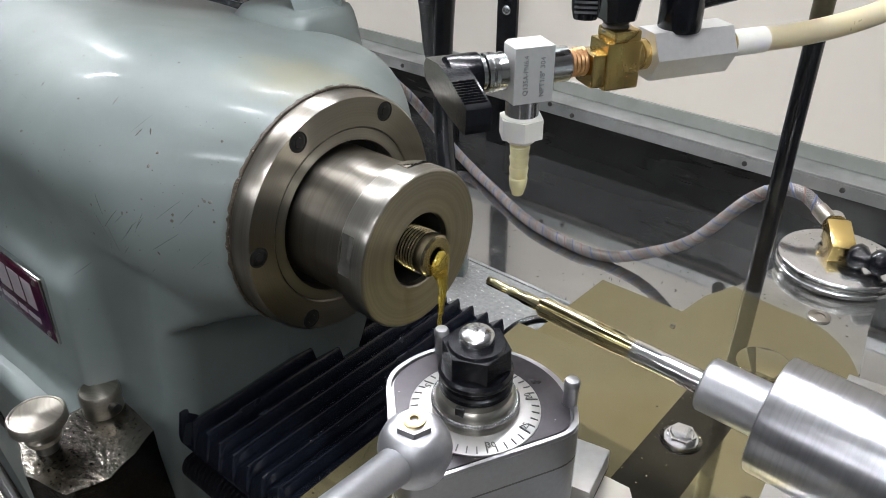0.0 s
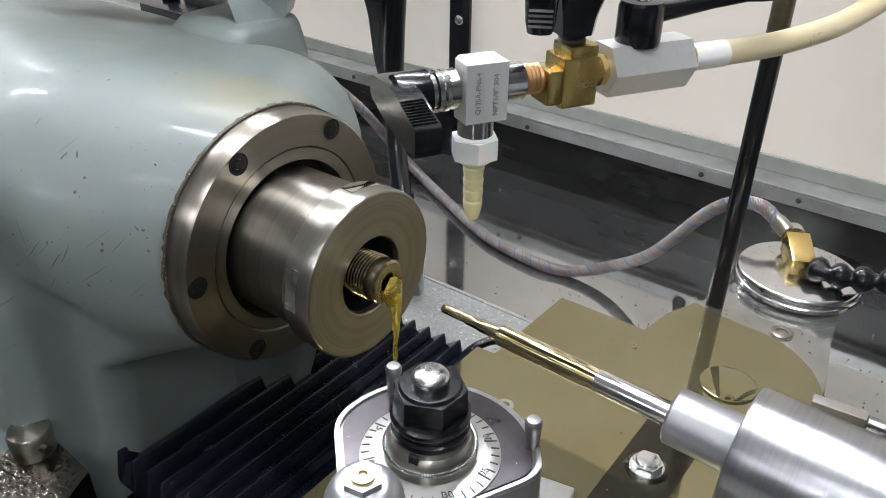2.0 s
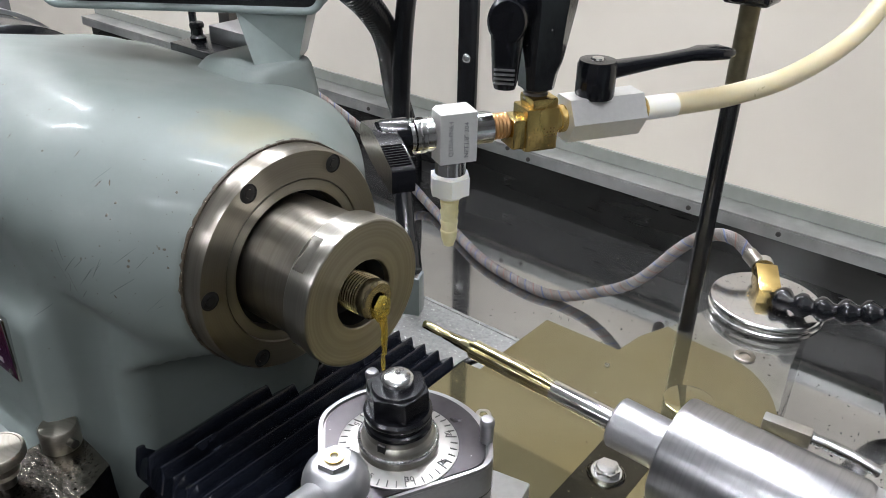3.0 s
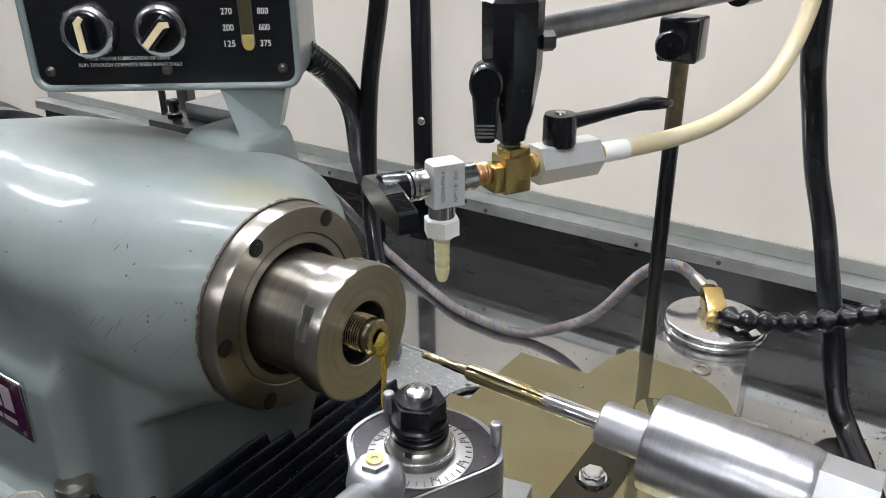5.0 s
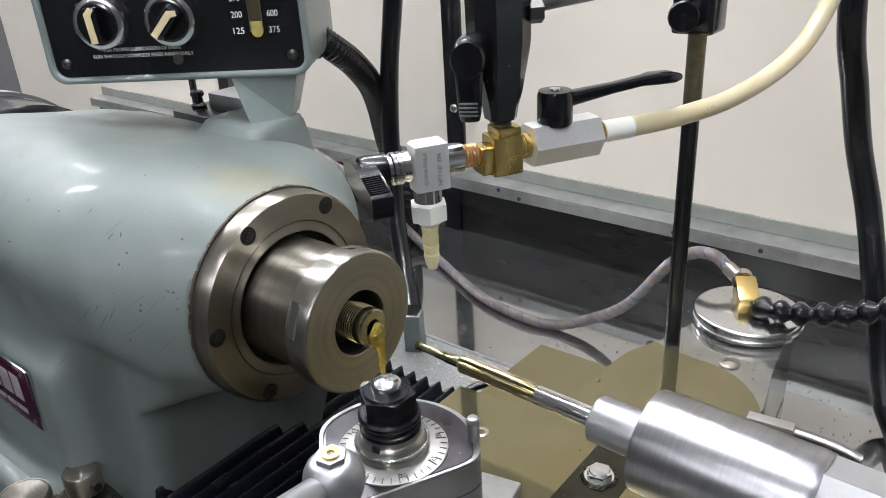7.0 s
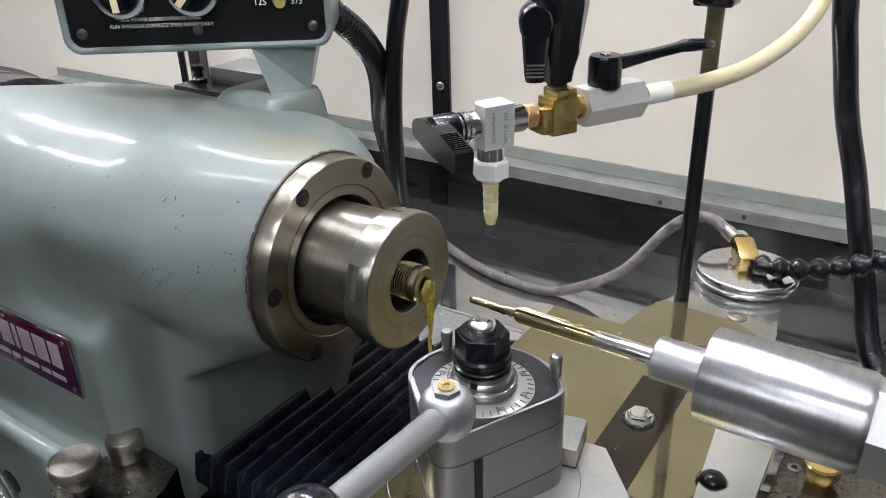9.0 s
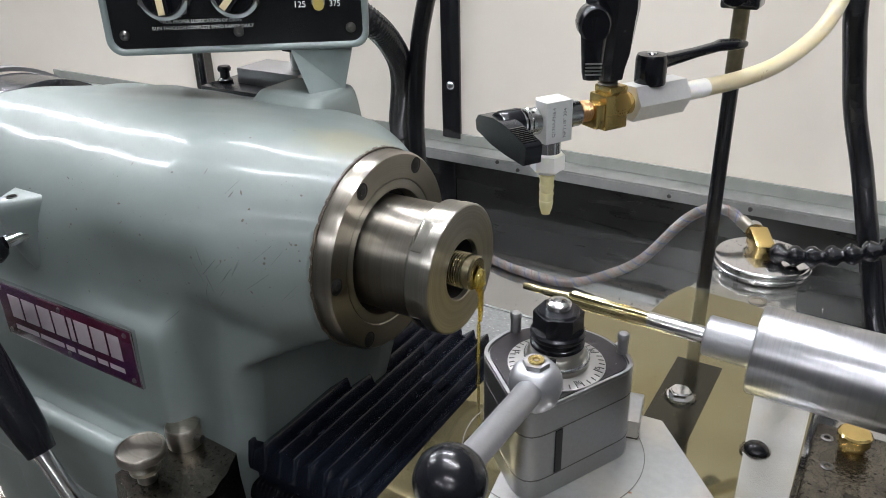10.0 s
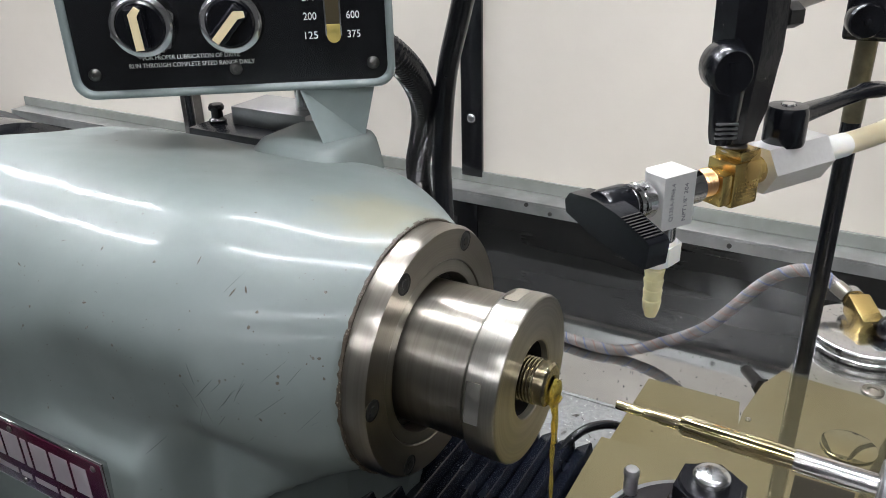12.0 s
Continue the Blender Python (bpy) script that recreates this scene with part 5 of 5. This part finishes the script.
# ---- rod stand and coolant arm ----
def armoured_lead():
    t = thing("armoured_lead", "steel bar end with a coiled armoured lead on the deck", "armoured lead")
    a, b = Vector((0.2160, 0.1177, 0.2380)), Vector((0.2374, 0.1198, 0.2380))
    part("end_bar", xbm(box(-0.002, (b - a).length, -0.0035, 0.0035, -0.0068, 0.0015, 0.0007), basis(a, (b - a).normalized(), Vector((0, 0, 1)).cross((b - a).normalized()), (0, 0, 1))), GROUND, t)
    part("coil", ribbed(smooth_path([b - Vector((0, 0, 0.002)), (0.2504, 0.1211, 0.2350), (0.2601, 0.1213, 0.2340), (0.2697, 0.1215, 0.2320)], 10), 0.0026, 0.0007, 0.0014, 12), STEEL_BRIGHT, t)


armoured_lead()


def rod_stand():
    t = thing("upright_rod", "black upright rod with a worn brassy upper end", "support rod", pose(0.1465, 0.1765, DECK))
    part("rod", turned([(0, 0.0), (0.0049, 0.0), (0.0049, 0.152), (0, 0.152)], 28), BLACKPAINT, t)
    part("worn_end", turned([(0, 0.152), (0.0050, 0.152), (0.0050, 0.195), (0, 0.2)], 28), material("worn_rod_end", (0.17, 0.15, 0.10), 0.35, 0.8, grain=0.6, grain_scale=200), t, "worn brown end of the rod")
    c = part("clamp", box(-0.0115, 0.0115, -0.010, 0.010, 0.194, 0.219, 0.0025, 3), BLACKPAINT, t, "black cross clamp")
    part("clamp_knob", turned([(0, 0), (0.0078, 0), (0.0082, 0.001), (0.0082, 0.008), (0.0074, 0.0092), (0.002, 0.0096), (0.0015, 0.0106), (0, 0.0108)], 32), BLACKPLASTIC, c, at=pose(-0.004, -0.010, 0.2045, 90, 0, 20))
    b = thing("cross_bar", "grey steel bar carried by the upright rod", "support bar", pose(0.1145, 0.040, 0.4565))
    d = Vector((0.051, 0.195, 0.004))
    part("bar", tube([(0, 0, 0), d], 0.0056, 24), BARSTEEL, b)
    part("bar_end", tube([d * 0.93, d * 1.03], 0.0098, 24), BLACKPAINT, b)


rod_stand()

D1 = Vector((0.5, 0.866, 0))
N1 = Vector((0.866, -0.5, 0))
LINE = basis((0.0957, 0.0052, 0.3938), D1, -N1, (0, 0, 1))   # local x along the fittings, -y towards the viewer, z up


def coolant_arm():
    t = thing("coolant_stand", "black square coolant arm with a black wing knob", "coolant arm", pose(0.1128, 0.0385, 0.408))
    bm = bmesh.new()
    secs = [(0.0, 0.0062, 0.0062), (0.006, 0.0070, 0.0070), (0.012, 0.0085, 0.0085), (0.030, 0.0125, 0.0105), (0.034, 0.0130, 0.0110), (0.063, 0.0134, 0.0110), (0.0660, 0.0112, 0.0090)]
    rings = []
    for z, a, b in secs:
        k = 0.45 if z > 0.02 else 0.62
        pts = [(a, -b * k), (a, b * k), (a * k, b), (-a * k, b), (-a, b * k), (-a, -b * k), (-a * k, -b), (a * k, -b)]
        rings.append([bm.verts.new((x, y, z)) for x, y in pts])
    for p, q in zip(rings[:-1], rings[1:]):
        for j in range(8):
            bm.faces.new((p[j], p[(j + 1) % 8], q[(j + 1) % 8], q[j]))
    bm.faces.new(rings[0][::-1]), bm.faces.new(rings[-1])
    part("arm", xbm(bm, pose(0, 0, 0, 0, 0, 60)), BLACKPAINT, t, smooth=25)
    part("thread", turned([(0, -0.005), (0.0052, -0.005)] + [(0.0052 if i % 2 else 0.0046, -0.005 + 0.0008 * i) for i in range(8)] + [(0, 0.001)], 24), STEEL_DARK, t)
    w = part("wing_knob", xbm(turned([(0, -0.012), (0.0085, -0.012), (0.0092, -0.010), (0.0092, 0.006), (0.0080, 0.008), (0, 0.008)], 32), pose(0, 0, 0, 90)), BLACKPLASTIC, t, "black wing clamping knob", at=pose(-0.0025, -0.0185, 0.0300, 0, 0, 30) @ Matrix.Diagonal((0.82, 0.85, 0.95, 1)))
    wing = bmesh.new()
    rings = []
    for z, a, b in ((0.004, 0.0085, 0.0055), (-0.010, 0.0072, 0.0050), (-0.024, 0.0060, 0.0046), (-0.0275, 0.0050, 0.0036)):
        rings.append([wing.verts.new((x * a, y * b - 0.003, z)) for x, y in ngon(12, 1.0)])
    for p, q in zip(rings[:-1], rings[1:]):
        for j in range(12):
            wing.faces.new((p[j], p[(j + 1) % 12], q[(j + 1) % 12], q[j]))
    wing.faces.new(rings[0][::-1]), wing.faces.new(rings[-1])
    part("wing", wing, BLACKPLASTIC, w)
    for k in range(4):
        part("grip_rib", box(-0.0048, 0.0048, -0.0088, -0.0074, -0.0245 + 0.0018 * k, -0.0237 + 0.0018 * k, 0.0003), SATIN, w)
    part("side_bolt", xbm(prism(ngon(6, 0.0048), 0, 0.006, 0.0006), pose(0.0095, 0.0085, 0.045, 0, 90, 50)), STEEL_DARK, t)


coolant_arm()


def coolant_valves():
    t = thing("coolant_fittings", "row of brass, steel and nylon coolant fittings with two valves", "coolant fitting", LINE)
    zturn = Matrix.Rotation(radians(90), 4, "Y")
    # pale steel valve block
    blk = part("valve_block", prism([(-0.0074, -0.0080), (0.0080, -0.0080), (0.0080, 0.0045), (-0.0050, 0.0045), (-0.0078, 0.0010)], -0.0105, 0.0100, 0.0007), STAINLESS, t, "pale stainless valve block with etched lettering")
    for s, x, z in (("Q135A-PN6.4", -0.003, 0.0), ("NPT1/8\" 304", 0.0035, -0.001)):
        part("etching", xbm(lettering(s, 0.0026, 0.0001, 0, 0.0145), pose(x, -0.0081, z, 90, -90, 0)), HANDLE, blk, smooth=0)
    # black butterfly handle on its stem
    st = part("valve_stem", xbm(turned([(0, -0.0245), (0.0062, -0.0245), (0.0062, -0.0165), (0.0072, -0.0160), (0.0072, -0.0145), (0.0066, -0.0140), (0.0072, -0.0135), (0.0072, -0.0120), (0.0066, -0.0115), (0.0070, -0.0085), (0, -0.0085)], 32), zturn), STEEL_BRIGHT, t, "ribbed steel stem")
    part("stem_cap", xbm(turned([(0, -0.030), (0.0072, -0.030), (0.0078, -0.028), (0.0078, -0.0185), (0, -0.0185)], 28), zturn), BLACKPLASTIC, st)
    prof = [(-0.0250, 0.0015), (-0.0225, 0.0055), (-0.0080, 0.0088), (0.0040, 0.0085), (0.0210, 0.0050), (0.0222, 0.0035), (0.0222, -0.0055), (0.0205, -0.0062), (0.0050, -0.0068), (-0.0080, -0.0062), (-0.0235, -0.0035)]
    hb = prism([(a, b) for a, b in prof], -0.0050, 0.0050, 0.0012, 2)
    part("butterfly_handle", hb, BLACKPLASTIC, t, "black plastic quarter-turn handle", at=Matrix.Translation((-0.0290, -0.0080, -0.0030)) @ Matrix.Diagonal((0.9, 0.92, 0.9, 1)) @ basis((0, 0, 0), (0, -1, -0.10), (0, -0.10, 1), (-1, 0, 0)))
    for k in range(9):
        part("handle_rib", box(-0.0004, 0.0004, -0.0042, 0.0042, 0, 0.0005), BLACKPLASTIC, st, at=Matrix.Translation((-0.0295, -0.0150 - 0.0014 * k, 0.0034 - 0.0004 * k)) @ pose(0, 0, 0, 0, 0, 90))
    # nipples between the blocks
    part("steel_nipple", xbm(turned([(0, 0.0075), (0.0066, 0.0075), (0.0066, 0.0165), (0, 0.0165)], 28), zturn), STEEL_BRIGHT, t)
    cop = [(0, 0.0160)] + [(0.0055 if i % 2 else 0.0049, 0.0162 + 0.0008 * i) for i in range(11)] + [(0, 0.0255)]
    part("copper_nipple", xbm(turned(cop, 28), zturn), COPPER, t, "copper-coloured threaded nipple")
    tee = part("brass_tee", join(box(0.0300, 0.0445, -0.0068, 0.0068, -0.0105, 0.0075, 0.0010), box(0.0245, 0.0305, -0.0062, 0.0062, -0.0090, 0.0035, 0.0010),
                                 box(0.0325, 0.0440, -0.0064, 0.0064, 0.0070, 0.0115, 0.0012)), BRASS, t, "brass tee block with punched dots")
    dot = turned([(0, 0), (0.0004, 0), (0.0003, 0.0002), (0, 0.00025)], 6)
    dm = bpy.data.meshes.new("dot")
    dot.to_mesh(dm)
    dot.free()
    dm.materials.append(BRASS)
    for i in range(8):
        for k in range(6):
            if (i * 7 + k * 3) % 5:
                o = new("punched_dot", dm)
                o.parent, o.matrix_basis = tee, pose(0.0320 + 0.0015 * i, -0.0068, -0.0085 + 0.0015 * k, 90)
    part("brass_nipple", xbm(turned([(0, 0.044), (0.0058, 0.044), (0.0058, 0.0465), (0.0052, 0.047), (0.0058, 0.0475), (0.0058, 0.0505), (0, 0.0505)], 28), zturn), BRASS, t)
    # hexagon ball valve
    hx = part("ball_valve", xbm(prism(ngon(6, 0.0105, math.pi / 6), 0.0500, 0.0850, 0.0012, 2), zturn @ pose(0, 0, 0, 0, 0, 0)), STAINLESS, t, "nickel-plated hexagon ball valve body")
    hub = part("lever_hub", turned([(0, 0.008), (0.0078, 0.008), (0.0082, 0.0095), (0.0082, 0.0215), (0.0075, 0.0235), (0.0030, 0.0238), (0.0028, 0.0230), (0, 0.0230)], 36), BLACKPLASTIC, t, "black lever hub with a cross screw", at=pose(0.0640, 0, 0))
    part("hub_screw", turned([(0, 0.0232), (0.0028, 0.0232), (0.0024, 0.0244), (0, 0.0246)], 20), STEEL_BRIGHT, hub)
    lev = bmesh.new()
    rings = []
    for x, w, h, z in ((0.000, 0.0062, 0.0040, 0.0185), (0.010, 0.0046, 0.0032, 0.0190), (0.030, 0.0036, 0.0024, 0.0205), (0.046, 0.0038, 0.0024, 0.0218), (0.052, 0.0058, 0.0028, 0.0220), (0.062, 0.0058, 0.0026, 0.0216), (0.067, 0.0032, 0.0016, 0.0212)):
        rings.append([lev.verts.new((x, math.copysign(abs(c) ** 0.6, c) * w, z + math.copysign(abs(s) ** 0.6, s) * h)) for c, s in ngon(16, 1.0)])
    for p, q in zip(rings[:-1], rings[1:]):
        for j in range(16):
            lev.faces.new((p[j], p[(j + 1) % 16], q[(j + 1) % 16], q[j]))
    lev.faces.new(rings[0][::-1]), lev.faces.new(rings[-1])
    part("lever", lev, BLACKPLASTIC, hub)
    part("brass_olive", xbm(turned([(0, 0.0845), (0.0058, 0.0845), (0.0062, 0.0855), (0.0050, 0.0870), (0.0060, 0.0880), (0.0050, 0.0895), (0, 0.0895)], 28), zturn), BRASS, t)
    # nylon nut and barbed nozzle below the valve block
    part("nozzle_neck", turned([(0, -0.0175), (0.0064, -0.0175), (0.0064, -0.0100), (0, -0.0100)], 28), STEEL_BRIGHT, t, at=pose(0, 0, 0))
    nut = part("nylon_nut", join(prism(ngon(6, 0.0088, 0.25), -0.0262, -0.0185, 0.0012, 2), turned([(0, -0.0285), (0.0050, -0.0285), (0.0074, -0.0262), (0.0074, -0.0182), (0.0060, -0.0170), (0, -0.0170)], 32)), NYLON, t, "white nylon hexagon nut")
    prof = [(0, -0.0280), (0.0040, -0.0280)]
    z = -0.0300
    for k in range(4):
        prof += [(0.0036, z), (0.0040 - 0.0001 * k, z - 0.0005), (0.0035 - 0.0001 * k, z - 0.0043)]
        z -= 0.0046
    prof += [(0.0030, -0.0485), (0.0022, -0.0512), (0.0014, -0.0514), (0.0012, -0.048), (0, -0.048)]
    part("barbed_nozzle", turned(prof, 32), NYLON_YELLOW, nut, "yellowed barbed nylon nozzle")


coolant_valves()


def soft_tube():
    a = LINE @ Vector((0.088, 0, 0))
    t = thing("coolant_tube", "yellowed clear plastic tube bending upward", "tube")
    pts = [a, a + D1 * 0.014, (0.163, 0.125, 0.3945), (0.178, 0.160, 0.399), (0.192, 0.197, 0.413), (0.199, 0.222, 0.436), (0.202, 0.236, 0.465), (0.201, 0.242, 0.50), (0.196, 0.244, 0.56)]
    part("tube_wall", tube(smooth_path(pts, 10), 0.0049, 20), TUBING, t)
    part("nylon_sleeve", tube([a - D1 * 0.001, a + D1 * 0.017], 0.0052, 20), NYLON, t, "white nylon hose sleeve")


soft_tube()


def black_hose():
    t = thing("black_hose", "thick black hose hanging beside the splash wall", "hose")
    pts = [(0.192, 0.262, 0.60), (0.197, 0.265, 0.50), (0.202, 0.267, 0.42), (0.207, 0.279, 0.38), (0.214, 0.286, 0.34), (0.226, 0.286, 0.30), (0.238, 0.276, 0.26), (0.249, 0.272, 0.22), (0.260, 0.258, 0.185), (0.272, 0.244, TRAY + 0.0085), (0.284, 0.215, TRAY + 0.008), (0.296, 0.180, TRAY + 0.008), (0.312, 0.130, TRAY + 0.008)]
    part("sheath", tube(smooth_path(pts, 8), 0.0079, 20), CABLE, t)
    part("ferrule", tube([(0.1965, 0.2652, 0.505), (0.1995, 0.2665, 0.462)], 0.0090, 20), BLACKPAINT, t, "black ferrule")


black_hose()


def magnet_base():
    t = thing("magnet_base", "nickel-plated round magnet base, oily", "magnetic base", pose(0.1765, 0.2270, DECK))
    top = 0.0090
    part("lower_disc", turned([(0, 0), (0.0335, 0), (0.0345, 0.0010), (0.0345, top - 0.0056), (0.0334, top - 0.0048), (0, top - 0.0048)], 72), STEEL_BRIGHT, t)
    part("top_plate", turned([(0, top - 0.0050), (0.0336, top - 0.0050), (0.0342, top - 0.0040), (0.0342, top - 0.0014), (0.0334, top - 0.0003), (0.0325, top), (0, top)], 72), STEEL_BRIGHT, t, "mirror-bright plated top")
    rr = random.Random(3)
    bm = bmesh.new()
    for i in range(160):
        a, r, q = rr.uniform(0, 6.283), 0.0325 * math.sqrt(rr.random()), rr.uniform(0.0002, 0.0007)
        x, y = r * math.cos(a), r * math.sin(a)
        vs = [bm.verts.new((x + u * q, y + v * q, top + w * q)) for u, v, w in ((1, 0, 0.02), (0, 0.7, 0.02), (-1, 0.2, 0.02), (0, -0.8, 0.02), (0, 0, 0.5))]
        for c, d in ((0, 1), (1, 2), (2, 3), (3, 0)):
            bm.faces.new((vs[c], vs[d], vs[4]))
    part("chips", bm, STEEL_DARK, t, "small dark chips", smooth=0)
    b = thing("brass_elbow", "brass elbow block on the magnet base", "hose fitting", pose(0.1720, 0.2330, 0.2398, 0, 0, 118))
    part("block", box(-0.013, 0.012, -0.0068, 0.0068, 0.0, 0.0145, 0.0012), BRASS, b, at=pose(0, 0, 0, 0, -14, 0))
    part("stub", turned([(0, 0), (0.0055, 0), (0.0055, 0.004), (0, 0.004)], 20), BRASS, b)
    part("hose_clip", xbm(turned([(0.005, 0), (0.0072, 0), (0.0072, 0.007), (0.005, 0.007)], 24, True), along_x(0.012, 0, 0.010)), STEEL_BRIGHT, b)
    l = thing("segmented_hose", "black segmented coolant hose of ball joints", "coolant hose")
    pts = smooth_path([(0.184, 0.2215, 0.2470), (0.193, 0.2195, 0.2475), (0.212, 0.221, 0.2500), (0.235, 0.224, 0.2560), (0.258, 0.226, 0.2660), (0.285, 0.226, 0.2780), (0.315, 0.224, 0.288)], 12)
    length, last = 0.0, None
    k = 0
    prev = pts[0]
    for p in pts:
        if last is None or (p - last).length > 0.0112:
            q = pts[min(pts.index(p) + 2, len(pts) - 1)]
            d = (q - p).normalized() if (q - p).length > 1e-6 else (p - prev).normalized()
            m = Matrix.Translation(p) @ d.to_track_quat("Z", "Y").to_matrix().to_4x4()
            part("hose_segment", turned([(0, -0.0015), (0.0052, -0.0015), (0.0074, 0.0010), (0.0078, 0.0030), (0.0074, 0.0050), (0.0048, 0.0082), (0.0044, 0.0105), (0.0050, 0.0118), (0, 0.0118)], 22), BLACKPLASTIC, l, at=m)
            last = p
        prev = p


magnet_base()


def braided_hose():
    t = thing("braided_hose", "grey braided hose with blue and rust tracers lying across the tray", "hose")
    pts = smooth_path([(-0.30, 0.215, 0.305), (-0.255, 0.240, 0.278), (-0.2150, 0.272, 0.236), (-0.1980, 0.304, 0.187), (-0.1650, 0.302, 0.1685), (-0.1248, 0.2833, 0.1665), (-0.0614, 0.253, 0.1665), (-0.0103, 0.2430, 0.1665), (0.0195, 0.2470, 0.1668), (0.0500, 0.2560, 0.1790), (0.0785, 0.2560, 0.2010), (0.1090, 0.2535, 0.2430), (0.1275, 0.2520, 0.2585), (0.1420, 0.2505, 0.2610), (0.152, 0.248, 0.2570), (0.1615, 0.244, 0.2525)], 10)
    part("cover", tube(pts, 0.0039, 18), BRAID, t)
    frames = []
    for i, p in enumerate(pts):
        d = (pts[min(i + 1, len(pts) - 1)] - pts[max(i - 1, 0)]).normalized()
        u = Vector((0, 0, 1)).cross(d).normalized()
        frames.append((p, u, d.cross(u)))

    def wound(turn, start, r):
        """A helix that winds round the hose."""
        out = []
        for (p, u, v), (p2, u2, v2) in zip(frames[:-1], frames[1:]):
            for f in range(4):
                k = f / 4
                out.append((p.lerp(p2, k), u.lerp(u2, k), v.lerp(v2, k)))
        run, res = 0.0, []
        for i, (p, u, v) in enumerate(out):
            run += (p - out[i - 1][0]).length if i else 0.0
            th = turn * run / 0.0155 * 2 * math.pi + start
            res.append(p + r * (math.cos(th) * u + math.sin(th) * v))
        return res

    weave = bmesh.new()
    for k in range(10):
        for turn in (1, -1):
            weave = join(weave, tube(wound(turn, 2 * math.pi * k / 10, 0.0039), 0.00042, 5, False))
    part("wire_braid", weave, BRAID_WIRE, t, "dull woven wire braid")["kind"] = "stuff"
    part("tracer", tube(wound(1, 0.3, 0.00405), 0.0006, 6), BRAID_BLUE, t, "blue tracer thread")
    part("tracer", tube(wound(1, 3.4, 0.00405), 0.0005, 6), BRAID_RED, t, "rust tracer thread")
    part("steel_clip", tube([pts[-9], pts[-1]], 0.0050, 18), STEEL, t)


braided_hose()


# ---- movement ----
SPIN = [(0.0, -1095), (2.5, -528), (5.0, 61), (5.4, 154), (9.5, 1084), (10.5, 1337), (12.0, 1699)]


def motions():
    rows = []
    base = along_x(0)
    for i in range(49):
        t = i * 0.25
        for (ta, a), (tb, b) in zip(SPIN[:-1], SPIN[1:]):
            if ta <= t <= tb:
                ang = lerp(a, b, (t - ta) / (tb - ta))
                break
        # local x points down, local y points to the back
        rows.append((t, base @ Matrix.Rotation(radians(ang - 90), 4, "Z")))
    walk(SPINDLE, rows)
    sway = []
    for i in range(61):
        t = i * 0.2
        sway.append((t, pose(0.0585, 0.0012, AX - 0.010, 0.7 * math.sin(t * 7.3) + 0.4 * math.sin(t * 17), 0.8 * math.sin(t * 5.1 + 1), 40 * math.sin(t * 9.0))))
    walk(STREAM, sway)


motions()
